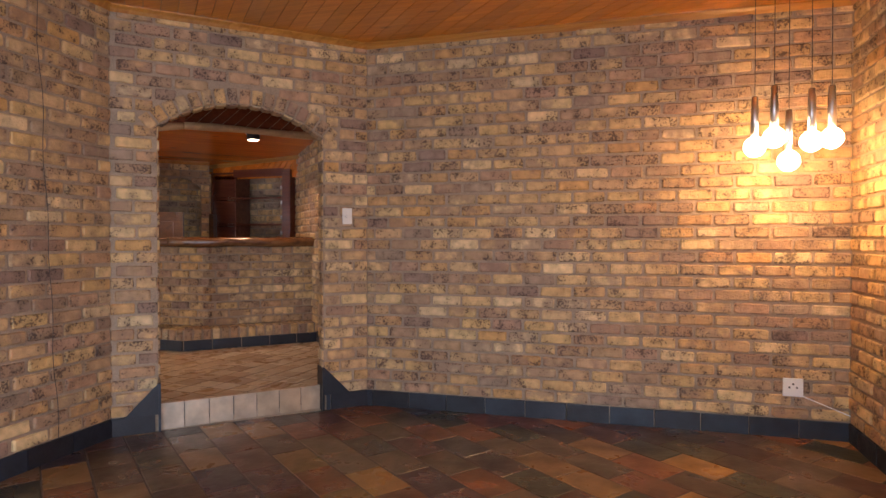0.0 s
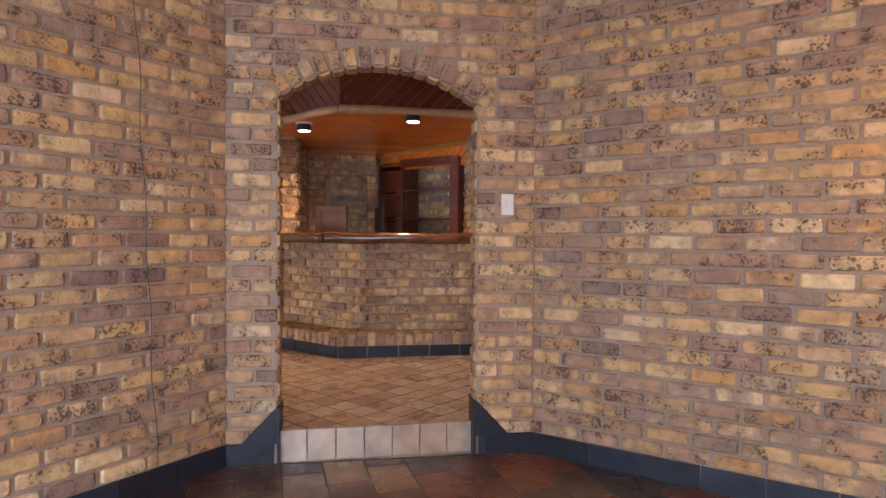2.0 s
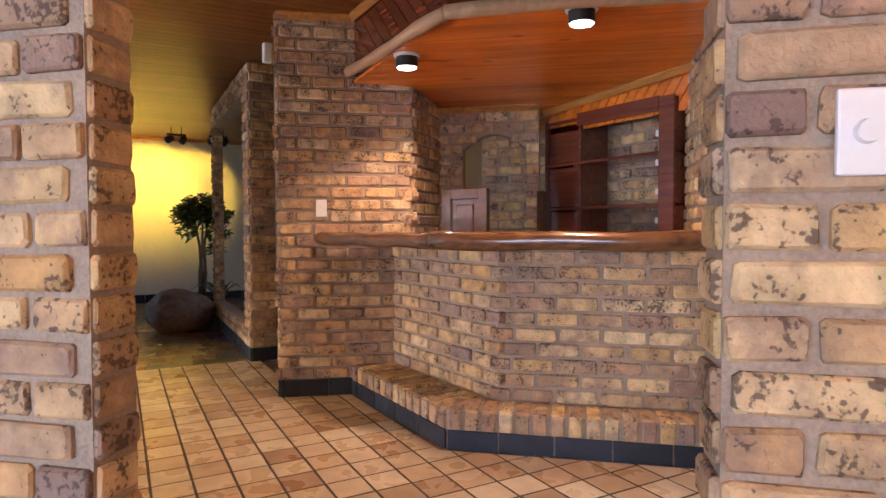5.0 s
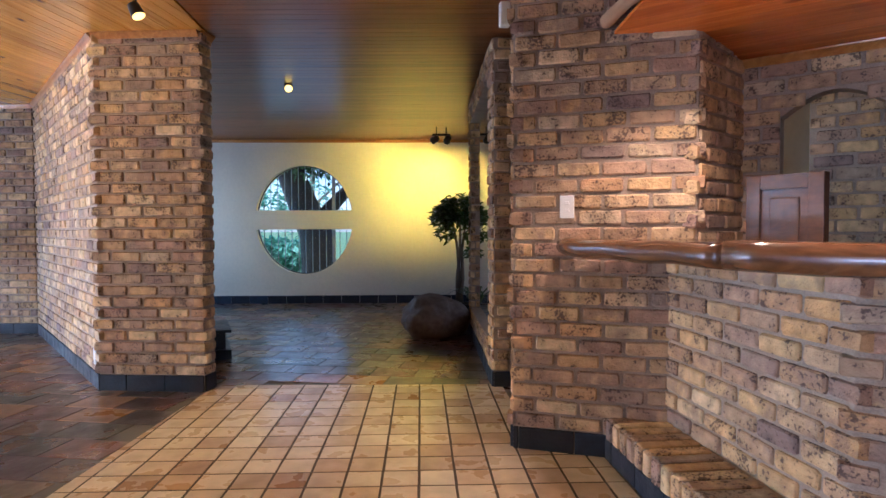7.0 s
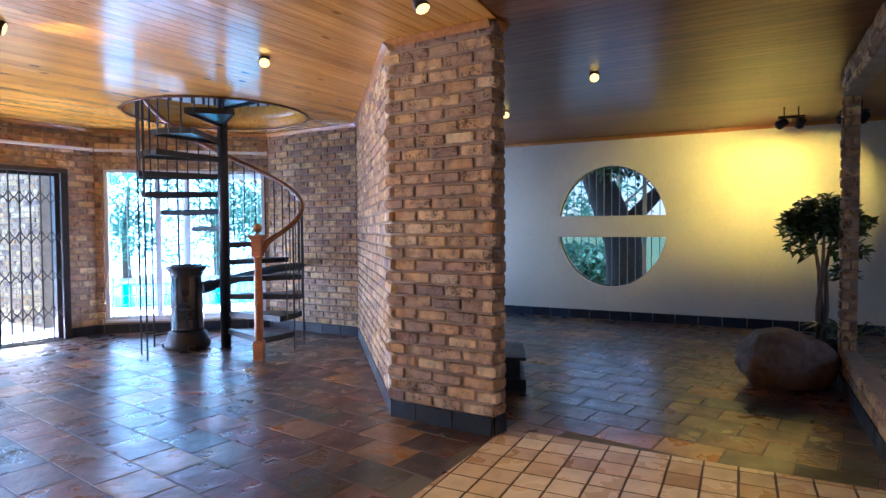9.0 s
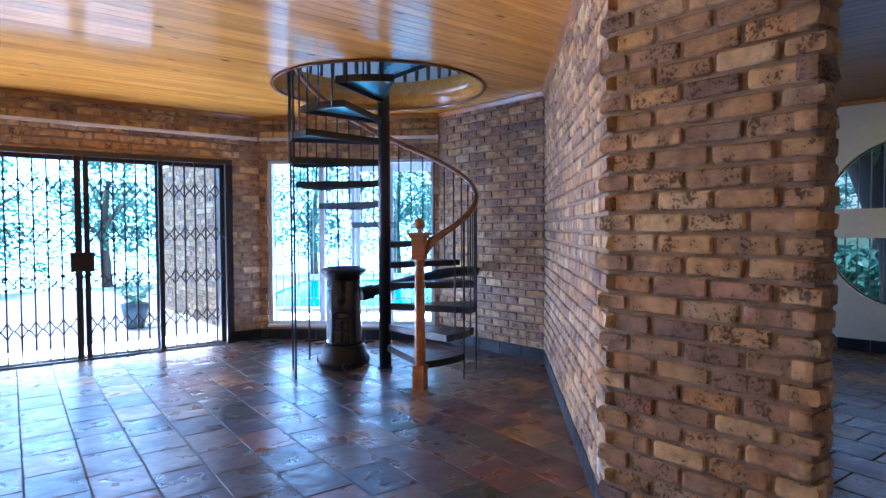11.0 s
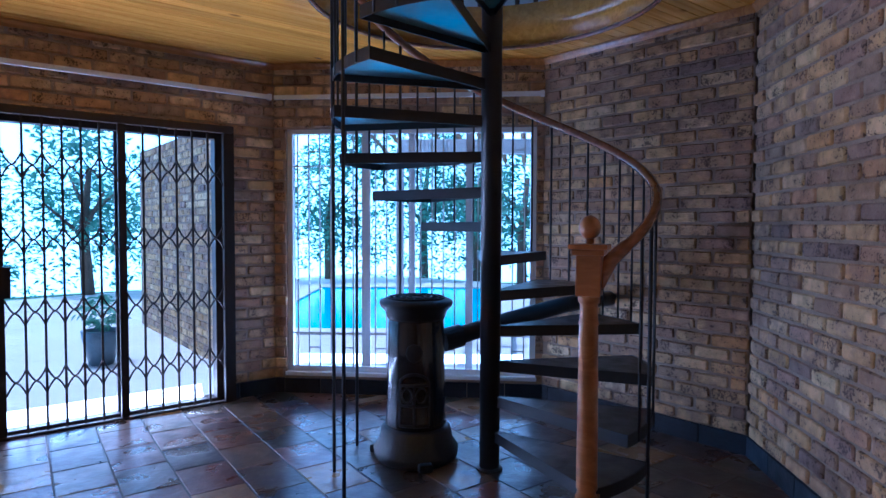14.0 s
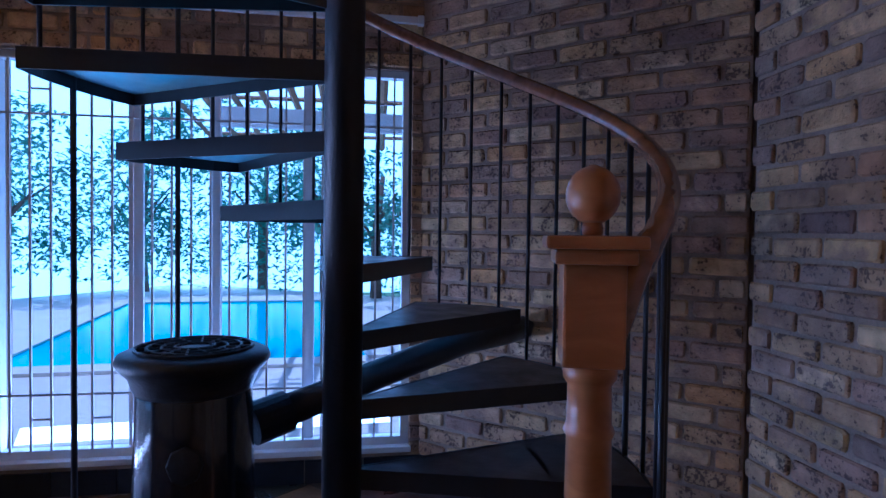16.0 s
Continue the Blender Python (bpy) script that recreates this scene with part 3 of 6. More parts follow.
# slate haunches beside the step
for u, s in ((U0, -1), (U1, 1)):
    bm = bmesh.new()
    prism(bm, [(u, 0.12), (u + s * 0.20, 0.122), (u, 0.33)] if s > 0 else [(u, 0.12), (u, 0.33), (u - 0.20, 0.122)], 0.026)
    part("haunch_slate", bm, SKIRT, arch)
    part("jamb_slate", boxed(u - 0.016 if s > 0 else u, -0.13, 0.0, u if s > 0 else u + 0.016, 0.027, 0.33, 0.002), SKIRT, arch)

# bar corner: side wall, back wall, niche wall, pier
RW0, RW1 = (-1.99, 4.45), (-4.75, 7.21)
wall("wall_bar_side", RW0, RW1, UF, CEIL, None, most=250, near=(1.9, 1.3), thick=0.11)
wall("wall_bar_back", (-4.30, 6.84), (-5.45, 6.84), UF, CEIL, None, most=60, near=(0.6, 1.5), skirt=())
P1, P2 = (-5.82, 5.79), (-5.26, 6.35)
PF, PR = (-5.88, 4.50), (-5.50, 5.35)
m_n, len_n = frame_of(P2, P1)
n0, n1 = 0.10, 0.60


def niche_gap(z):
    return [(n0, n1)] if z < 2.0 else ([(n0 + 0.12, n1 - 0.12)] if z < 2.09 else [])


narc = [(n0 + (n1 - n0) * k / 10, 1.98 + 0.12 * math.sin(math.pi * k / 10)) for k in range(11)]
wall("wall_niche", P2, P1, UF, BARCEIL, [[(0, UF), (n0, UF), *narc, (n1, UF), (len_n, UF), (len_n, BARCEIL), (0, BARCEIL)]], niche_gap, most=50, near=(0.3, 2.0), skirt=(), label="dim brick wall with a small arched opening")
wall("wall_niche_side", P1, PR, UF, BARCEIL + 0.3, None, saw=(0.0, -0.04), most=80, near=(0.2, 1.6), skirt=())
wall("wall_pier", PR, PF, UF, CEIL, None, thick=0.20, saw=(-0.04, -0.035), most=260, near=(0.5, 1.7), skirt=((0, None),), label="purple brown clinker brick pier beside the bar")
wall("wall_pier_side", PF, (-6.13, 4.58), UF, CEIL, None, thick=0.12, saw=(-0.035, 0.0), most=60, near=(0.1, 1.5), label="narrow end of the brick pier")
wall("wall_pier_rear", (-6.13, 4.58), (-5.95, 5.75), UF, CEIL, None, thick=0.10, most=20, skirt=())
# passage behind the niche, seen through its arch
wall("wall_niche_rear", (-5.55, 7.35), (-6.31, 6.59), UF, BARCEIL, None, most=0, skirt=())
bm = bmesh.new()
prism(bm, [(0, UF), (1.95, UF), (1.95, CEIL), (0, CEIL)], -0.1, frame_of((-6.75, 7.35), (-6.75, 5.4))[0])
tagged(part("wall_passage", bm, PLASTER), "yellow lit plaster wall of the back passage", "wall", kind="structure")

# column, lintel and planter wall between the hall and the indoor garden
K0, K1 = (-7.25, 4.66), (-9.60, 4.86)
col = thing("brick_column", frame_of((-7.14, 4.65), (-7.36, 4.66))[0], "square clinker brick column between hall and indoor garden", "column")
part("core", boxed(0.0, -0.22, UF, 0.24, 0.0, CEIL - 0.02, 0.0), MORTAR, col)
for side, mm in enumerate((Matrix.Identity(4), pose(0.24, 0, 0, 0, 0, -90), pose(0, -0.22, 0, 0, 0, 90))):
    bricks_on(col, 0.24 if side == 0 else 0.22, UF + 0.12, CEIL - 0.02, None, (0, 0), 60, (0.1, 1.5), 0.05 * side, mm)
    ob = part("skirting_tile", boxed(0, 0, UF, 0.24 if side == 0 else 0.22, 0.014, UF + 0.12, 0.002), SKIRT, col)
    ob.matrix_basis = mm
plant_wall = thing("planter_wall", frame_of((-7.36, 4.67), (-9.62, 4.87))[0], "low brick planter edge with dark slate skirting", "planter")
part("core", boxed(0, -0.12, UF, 2.26, 0, UF + 0.30, 0.004), MORTAR, plant_wall)
bricks_on(plant_wall, 2.26, UF + 0.12, UF + 0.30, None, (0, 0), 30, (0.3, 0.3))
skirting_on(plant_wall, [(0, 2.26)], UF)
thin = thing("brick_post", frame_of((-9.50, 4.86), (-9.62, 4.87))[0], "thin brick post at the far end of the planter", "column")
part("core", boxed(0, -0.11, UF + 0.30, 0.11, 0, CEIL - 0.24, 0.003), MORTAR, thin)
bricks_on(thin, 0.11, UF + 0.30, CEIL - 0.24, None, (0, 0), 40, (0, 1.5), 0.06)
bricks_on(thin, 0.11, UF + 0.30, CEIL - 0.24, None, (0, 0), 0, (0, 1.5), 0.06, pose(0, -0.11, 0, 0, 0, 90))
lintel = thing("lintel", frame_of((-7.36, 4.66), (-9.62, 4.87))[0], "brick faced lintel over the planter opening", "lintel")
part("core", boxed(0, -0.12, CEIL - 0.24, 2.26, 0, CEIL - 0.02, 0.004), MORTAR, lintel)
bricks_on(lintel, 2.26, CEIL - 0.24, CEIL - 0.02, None, (0, 0), 20, (0.3, 2.7))

# hall: plastered wall with the round window
HW0, HW1 = (-12.12, 8.0), (-12.95, -0.4)
m_h, len_h = frame_of(HW1, HW0)
hc = (Vector((-12.62, 2.62, 0)) - Vector((*HW1, 0))).dot(Vector((HW0[0] - HW1[0], HW0[1] - HW1[1], 0)).normalized())
RX, RZ, ZC = 0.79, 0.89, 1.545
hall = thing("wall_hall", frame_of(HW0, HW1)[0], "cream plaster wall with a round window, lit yellow by spots", "wall", kind="structure")
hu = len_h - hc
bm = bmesh.new()


def half_round(sign, n=24):
    z0 = 0.155 * sign
    a0 = math.asin(0.155 / RZ)
    return [(hu + RX * math.cos(a0 + (math.pi - 2 * a0) * k / n), ZC + sign * RZ * math.sin(a0 + (math.pi - 2 * a0) * k / n)) for k in range(n + 1)]


top_arc, bot_arc = half_round(1), half_round(-1)
x0, x1 = bot_arc[0][0], bot_arc[-1][0]
prism(bm, [(0, UF), (x1, UF), (x1, ZC - 0.155), (x1, ZC + 0.155), (x1, CEIL), (0, CEIL)], -0.22)
prism(bm, [(x0, UF), (len_h, UF), (len_h, CEIL), (x0, CEIL)], -0.22)
prism(bm, [(x1, UF), (x0, UF)] + bot_arc, -0.22)
prism(bm, [(x1, ZC - 0.155), (x0, ZC - 0.155), (x0, ZC + 0.155), (x1, ZC + 0.155)], -0.22)
prism(bm, [(x0, CEIL), (x1, CEIL)] + top_arc[::-1], -0.22)
part("plaster", bm, PLASTER, hall)
skirting_on(hall, [(0, len_h)], UF, 0.13)
# panes and dark mullions of the round window
rw = thing("window_round", frame_of(HW0, HW1)[0] @ pose(hu, -0.12, ZC), "round window split by a plaster band, dark frame", "window", kind="structure")
for sign, arcpts in ((1, top_arc), (-1, bot_arc)):
    bm = bmesh.new()
    prism(bm, [(u - hu, z - ZC) for u, z in (arcpts if sign < 0 else arcpts[::-1])], 0.006)
    g = part("pane", bm, glass, rw)
    g.visible_shadow = False
    bm = bmesh.new()
    tube(bm, [(u - hu, 0, z - ZC) for u, z in arcpts], 0.014, 8)
    part("window_frame", bm, BRONZE, rw)
for u, w in [(-0.47, 0.055)] + [(-0.68 + 0.113 * k, 0.012) for k in range(13)]:
    h = RZ * math.sqrt(1 - (u / RX) ** 2) - 0.01
    for z0, z1 in ((-h, -0.16), (0.16, h)):
        part("mullion" if w > 0.02 else "bar", boxed(u - w / 2, -0.02 if w > 0.02 else -0.006, z0, u + w / 2, 0.02 if w > 0.02 else 0.006, z1, 0.003 if w > 0.02 else 0.0), BARGREY, rw)
# hall end walls
bm = bmesh.new()
prism(bm, [(0, UF), (2.9, UF), (2.9, CEIL), (0, CEIL)], -0.1, frame_of((-9.6, 7.85), (-12.3, 7.95))[0])
tagged(part("wall_garden_end", bm, PLASTER), "cream plaster end wall of the indoor garden", "wall", kind="structure")
bm = bmesh.new()
mg, lg = frame_of((-5.6, 7.3), (-9.6, 7.85))
g0, g1 = 1.5, 3.0
for o in ([(0, UF), (lg, UF), (lg, 0.7), (0, 0.7)], [(0, 0.7), (g0, 0.7), (g0, 2.6), (0, 2.6)], [(g1, 0.7), (lg, 0.7), (lg, 2.6), (g1, 2.6)], [(0, 2.6), (lg, 2.6), (lg, CEIL), (0, CEIL)]):
    prism(bm, o, -0.1, mg)
tagged(part("wall_garden", bm, PLASTER), "cream plaster wall of the indoor garden with a tall window", "wall", kind="structure")

bm = bmesh.new()
ms, ls = frame_of((-12.95, -0.4), (-10.40, 0.12))
for o in ([(0, UF), (ls, UF), (ls, 0.6), (0, 0.6)], [(0, 0.6), (0.4, 0.6), (0.4, 2.3), (0, 2.3)], [(2.1, 0.6), (ls, 0.6), (ls, 2.3), (2.1, 2.3)], [(0, 2.3), (ls, 2.3), (ls, CEIL), (0, CEIL)]):
    prism(bm, o, -0.1, ms)
tagged(part("wall_hall_end", bm, PLASTER), "cream plaster end wall of the hall with a window", "wall", kind="structure")
area("hall_daylight", (-11.72, -0.10, 1.45), (-12.4, 2.6, 1.3), 1.6, 1.6, 8, (0.70, 0.84, 1.0))

# living room: free-standing wall end, slanted wall, bay
PA, PB, PB2, PA2 = (-7.435, 1.685), (-7.29, 2.48), (-7.425, 2.52), (-7.62, 1.86)
RC, KB, JB = (-10.165, -0.155), (-10.40, -1.70), (-9.17, -3.50)
DE = (-3.35, -4.90)
wall("wall_living_end", PB, PA, UF, CEIL, None, thick=0.16, saw=(-0.035, -0.045), most=280, near=(0.4, 1.5), label="buff clinker brick wall end with toothed corner")
wall("wall_living_end_side", PB2, PB, UF, CEIL, None, thick=0.12, saw=(0.0, -0.035), most=70, near=(0.1, 1.5))
wall("wall_living_slant", PA, RC, UF, CEIL, None, thick=0.11, saw=(-0.045, 0.03), trim=(0.0, 0.015), most=300, near=(1.6, 1.4), label="long slanted clinker brick wall beside the stair")
wall("wall_hall_slant", (-10.45, 0.1), PA2, UF, CEIL, None, thick=0.08, most=0)
wall("wall_bay_side", RC, KB, UF, CEIL, None, saw=(0.02, 0.0), trim=(0.01, 0.0), most=220, near=(0.6, 1.4), label="clinker brick wall behind the stair")
bm = bmesh.new()
box(bm, RC[0] - 0.20, RC[1] - 0.02, UF, RC[0] - 0.055, RC[1] + 0.16, CEIL)
tagged(part("wall_corner_core", bm, MORTAR), "mortar core behind the toothed brick corner", "wall", kind="structure")
m_w, len_w = frame_of(KB, JB)
w0, w1, wz0, wz1 = 0.06, len_w - 0.10, 0.35, 2.33
wall("wall_bay_window", KB, JB, UF, CEIL, [[(0, UF), (len_w, UF), (len_w, wz0), (0, wz0)], [(0, wz0), (w0, wz0), (w0, wz1), (0, wz1)], [(w1, wz0), (len_w, wz0), (len_w, wz1), (w1, wz1)], [(0, wz1), (len_w, wz1), (len_w, CEIL), (0, CEIL)]], lambda z: [(w0, w1)] if wz0 - 0.02 < z < wz1 else [], thick=0.22, most=120, near=(1.6, 2.5), label="clinker brick bay wall round a large white window")
m_d, len_d = frame_of(JB, DE)
d0, d1, dz1 = 0.41, 4.35, 2.27
wall("wall_door", JB, DE, UF, CEIL, [[(0, UF), (d0, UF), (d0, dz1), (0, dz1)], [(d1, UF), (len_d, UF), (len_d, dz1), (d1, dz1)], [(0, dz1), (len_d, dz1), (len_d, CEIL), (0, CEIL)]], lambda z: [(d0, d1)] if z < dz1 else [], thick=0.22, most=220, near=(0.6, 2.5), skirt=((0, d0), (d1, None)), label="clinker brick wall over the wide sliding door")
LB0 = (-3.52, 2.92)
wall("wall_living_east", DE, LB0, UF, CEIL, None, thick=0.06, most=0)
wall("wall_arch_rear", (-3.52, 2.94), (-3.24, 3.30), UF, CEIL, None, thick=0.05, most=40, near=(0.2, 1.3))

# ---- floors and ceilings ----
LOUNGE = [L0, R0, C2, C1, L1]
ARCH_L, ARCH_R = (-3.137, 3.249), (-2.355, 4.087)
bm = bmesh.new()
slab(bm, [(-3.4, -2.7), (1.6, -2.7), (1.4, 4.6), (-2.06, 4.29), (-3.33, 3.04)], LF - 0.12, LF - 0.001)
tagged(part("floor_lounge", bm, SLATE_GROUT), "multicoloured slate floor with grey joints", "floor", kind="structure")
lounge_floor = bpy.data.objects["floor_lounge"]
UPPER = [(-3.20, 3.19), (-2.30, 4.14), (-1.9, 4.5), (-4.8, 7.3), (-9.5, 8.0), (-12.3, 8.1), (-13.0, -0.5), (-10.5, 0.0), (-10.5, -1.7), (-9.17, -3.75), (-3.3, -5.1), (-3.45, 2.9)]
bm = bmesh.new()
slab(bm, UPPER, UF - 0.13, UF - 0.001)
tagged(part("floor_upper", bm, SLATE_GROUT), "slate and quarry tile floor, one step up", "floor", kind="structure")
upper_floor = bpy.data.objects["floor_upper"]


def pave(parent, kind, mat, region, angle, l, w, gap, z, bond, near, most, label, avoid=None, thick=0.010, wobble=0.0012):
    """Loose-laid rows of l by w pieces over a region, cut at its edge by leaving out what falls outside."""
    meshes = []
    for _ in range(8):
        me = piece_mesh(kind, mat, l - gap, w - gap, thick, 0.003, wobble)
        meshes.append(me)
    ca, sa = math.cos(radians(angle)), math.sin(radians(angle))
    cx, cy = near
    spots, border = [], bmesh.new()
    R = 60
    for i in range(-R, R + 1):
        for j in range(-R, R + 1):
            u, v = (i + (0.5 if bond and j % 2 else 0)) * l, j * w
            x, y = cx + u * ca - v * sa, cy + u * sa + v * ca
            if avoid and inside((x, y), avoid):
                continue
            hl, hw = (l - gap) / 2, (w - gap) / 2
            quad = [(x + a * ca - c * sa, y + a * sa + c * ca) for a, c in ((-hl, -hw), (hl, -hw), (hl, hw), (-hl, hw))]
            ins = [inside(q, region) for q in quad]
            if not any(ins) and not inside((x, y), region):
                continue
            if not all(ins):
                cut = region
                for k in range(4):
                    a, c = quad[k], quad[(k + 1) % 4]
                    cut = clip(cut, lambda p: (c[0] - a[0]) * (p[1] - a[1]) - (c[1] - a[1]) * (p[0] - a[0])) if len(cut) > 2 else cut
                clean = [p for q, p in enumerate(cut) if math.dist(p, cut[q - 1]) > 1e-4]
                if len(clean) > 2:
                    slab(border, clean, z - thick, z - 0.0004 * (1 + (i + j) % 2))
                continue
            p = pose(x, y, z - thick, 0, 0, angle) @ pose(0, 0, 0, 90, 0, 180) @ pose(0, 0, 0, rng.uniform(-0.15, 0.15), 0, rng.uniform(-0.15, 0.15))
            spots.append((math.hypot(u, v), p))
    tagged(part("cut_" + kind, border, mat, parent), "cut pieces along the edge of the floor", kind="stuff")
    LATER.append((spots, parent, most, kind, meshes, label))


TILED = [(-3.16, 3.23), (-2.33, 4.12), (-1.95, 4.5), (-3.40, 5.90), (-4.42, 4.88), (-5.90, 4.95), (-5.95, 4.5), (-6.2, 4.66), (-7.20, 4.72), (-7.46, 2.52), (-3.45, 1.98), (-3.45, 2.9)]
pave(lounge_floor, "slate", SLATE, [(-3.3, -2.6), (1.45, -2.6), (1.27, 4.44), (-2.06, 4.27), (-3.30, 3.04)], -37, 0.35, 0.23, 0.009, LF + 0.002, True, (-0.8, 2.8), 300, "slates of the lounge floor")
pave(upper_floor, "slate", SLATE, UPPER, 75, 0.37, 0.28, 0.009, UF + 0.002, True, (-6.6, -0.6), 300, "slates of the living room and hall floor", [(-3.00, 2.90), (-2.05, 3.95)] + TILED[2:])
pave(upper_floor, "tile", TILE, TILED, -4.6, 0.178, 0.178, 0.011, UF + 0.004, False, (-5.008, 3.818), 300, "square quarry tiles of the passage floor")
bm = bmesh.new()
slab(bm, TILED, UF - 0.004, UF + 0.0018)
part("tile_bed", bm, TILE_GROUT, upper_floor)
# step risers under the arch
step = thing("step", frame_of(ARCH_R, ARCH_L)[0], "single step faced with pale square tiles", "step", kind="structure")
ls = frame_of(ARCH_R, ARCH_L)[1]
part("core", boxed(0.004, -0.14, -0.05, ls - 0.004, -0.004, UF - 0.012, 0.0), MORTAR, step)
for k in range(7):
    part("riser_tile", boxed(ls * k / 7 + 0.003, -0.025, 0.004, ls * (k + 1) / 7 - 0.003, 0.009, UF + 0.008, 0.003), RISER, step)


def boarded(name, region, z, angle, width, mat, label, holes=None):
    """A ceiling of narrow tongued boards, one mesh; hole: (x, y, radius)."""
    m = bpy.data.meshes.new(name)
    bm = bmesh.new()
    ca, sa = math.cos(radians(angle)), math.sin(radians(angle))
    loc = [(x * ca + y * sa, -x * sa + y * ca) for x, y in region]
    lo, hi = min(p[1] for p in loc), max(p[1] for p in loc)
    k = math.floor(lo / width)
    while k * width < hi:
        y0, y1 = k * width, (k + 1) * width
        poly = clip(clip(loc, lambda p: p[1] - y0 - 0.002), lambda p: y1 - 0.002 - p[1])
        strips = [poly] if len(poly) > 2 else []
        if holes and strips:
            hx, hy, r = holes[0] * ca + holes[1] * sa, -holes[0] * sa + holes[1] * ca, holes[2]
            if y1 > hy - r and y0 < hy + r:
                # cut the board by the hole's chord at both of its edges
                def half(y):
                    return math.sqrt(max(r * r - (y - hy) ** 2, 0))
                a, b = half(min(max(y0, hy - r), hy + r)), half(min(max(y1, hy - r), hy + r))
                left = clip(poly, lambda p: -(p[0] - (hx - a - (b - a) * (p[1] - y0) / width)))
                right = clip(poly, lambda p: p[0] - (hx + a + (b - a) * (p[1] - y0) / width))
                strips = [s for s in (left, right) if len(s) > 2]
        for s in strips:
            pts = [(x * ca - y * sa, x * sa + y * ca) for x, y in s]
            cx, cy = sum(p[0] for p in pts) / len(pts), sum(p[1] for p in pts) / len(pts)
            slab(bm, pts, z, z + 0.018)
        k += 1
    bm.to_mesh(m)
    bm.free()
    m.materials.append(mat)
    return tagged(new(name, m), label, "ceiling", kind="structure")


HOLE = (-9.05, -1.32, 1.0)
boarded("ceiling_lounge", [(-3.4, -2.7), (1.6, -2.7), (1.4, 4.6), (-2.0, 4.35), (-3.38, 3.0)], CEIL, -45, 0.105, PINE_LOUNGE, "varnished orange pine board ceiling")
boarded("ceiling_living", [(-3.4, -5.1), (-3.4, 2.33), (-7.36, 2.52), (-7.44, 1.68), (-10.2, -0.1), (-10.5, -1.7), (-9.15, -3.7)], CEIL, -13, 0.095, PINE, "glossy varnished knotty pine ceiling with a round stair opening", HOLE)
boarded("ceiling_hall", [(-3.4, 2.35), (-3.3, 3.2), (-2.0, 4.5), (-1.8, 4.7), (-4.9, 7.8), (-12.3, 8.1), (-13.0, -0.5), (-10.3, 0.0), (-7.5, 2.0), (-7.4, 2.54)], CEIL + 0.002, 83, 0.095, PINE_HALL, "varnished pine board ceiling, the hall's dimness put into its colour")
for nm, region, z in (("roof_lounge", [(-3.6, -2.9), (1.8, -2.9), (1.6, 4.8), (-2.0, 4.6), (-3.6, 3.2)], CEIL + 0.03), ("roof_hall", [(-3.38, 2.35), (-1.7, 4.8), (-5.0, 8.1), (-12.5, 8.4), (-13.4, -0.7), (-10.3, 0.1), (-7.5, 2.1)], CEIL + 0.034)):
    bm = bmesh.new()
    slab(bm, region, z, z + 0.1)
    tagged(part(nm, bm, MORTAR), "concrete slab over the boarded ceiling", "slab", kind="structure")
# upper storey round the stair opening
UPSTAIRS = [(-10.75, 2.6), (-10.75, -1.6), (-9.35, -3.72), (-3.2, -5.15), (-3.2, 2.6)]
bm = bmesh.new()
n = 96


def reach(a):
    """Distance from the middle of the stair opening to the edge of the upper storey."""
    best = 20.0
    for (px, py), (qx, qy) in zip(UPSTAIRS, UPSTAIRS[1:] + UPSTAIRS[:1]):
        ex, ey, dx, dy = qx - px, qy - py, math.cos(a), math.sin(a)
        det = dx * -ey + dy * ex
        if abs(det) < 1e-9:
            continue
        rx, ry = px - HOLE[0], py - HOLE[1]
        s, u = (rx * -ey + ry * ex) / det, (dx * ry - dy * rx) / det
        if s > 0 and -1e-6 <= u <= 1 + 1e-6:
            best = min(best, s)
    return best


inner, outer = [], []
for k in range(n):
    a = 2 * math.pi * k / n
    for ring, r in ((inner, HOLE[2] + 0.02), (outer, reach(a) + 0.05)):
        ring.append(bm.verts.new((HOLE[0] + r * math.cos(a), HOLE[1] + r * math.sin(a), CEIL + 0.03)))
for k in range(n):
    bm.faces.new((inner[k], inner[(k + 1) % n], outer[(k + 1) % n], outer[k]))
bmesh.ops.solidify(bm, geom=bm.faces[:], thickness=-0.24)
tagged(part("slab_upper", bm, MORTAR), "upper floor slab round the stair opening", "slab", kind="structure")
bm = bmesh.new()
for r0, r1, z0, z1 in ((1.0, 1.018, CEIL - 0.0, CEIL + 0.30),):
    ring = []
    for k in range(64):
        a = 2 * math.pi * k / 64
        ring.append([bm.verts.new((HOLE[0] + r * math.cos(a), HOLE[1] + r * math.sin(a), z)) for r, z in ((r0, z0), (r0, z1), (r1, z1), (r1, z0))])
    for k in range(64):
        p, q = ring[k], ring[(k + 1) % 64]
        for j in range(4):
            bm.faces.new((p[j], p[(j + 1) % 4], q[(j + 1) % 4], q[j]))
bmesh.ops.recalc_face_normals(bm, faces=bm.faces[:])
tagged(part("trim_stair_opening", bm, PINE, smooth=True), "curved varnished timber lining of the stair opening", "lining", kind="structure")
bm = bmesh.new()
tube(bm, [(HOLE[0] + 0.995 * math.cos(2 * math.pi * k / 64), HOLE[1] + 0.995 * math.sin(2 * math.pi * k / 64), CEIL - 0.006) for k in range(65)], 0.014, 8)
tagged(part("trim_opening_edge", bm, RAILWOOD, smooth=True), "dark rounded bead round the stair opening", "trim", kind="structure")
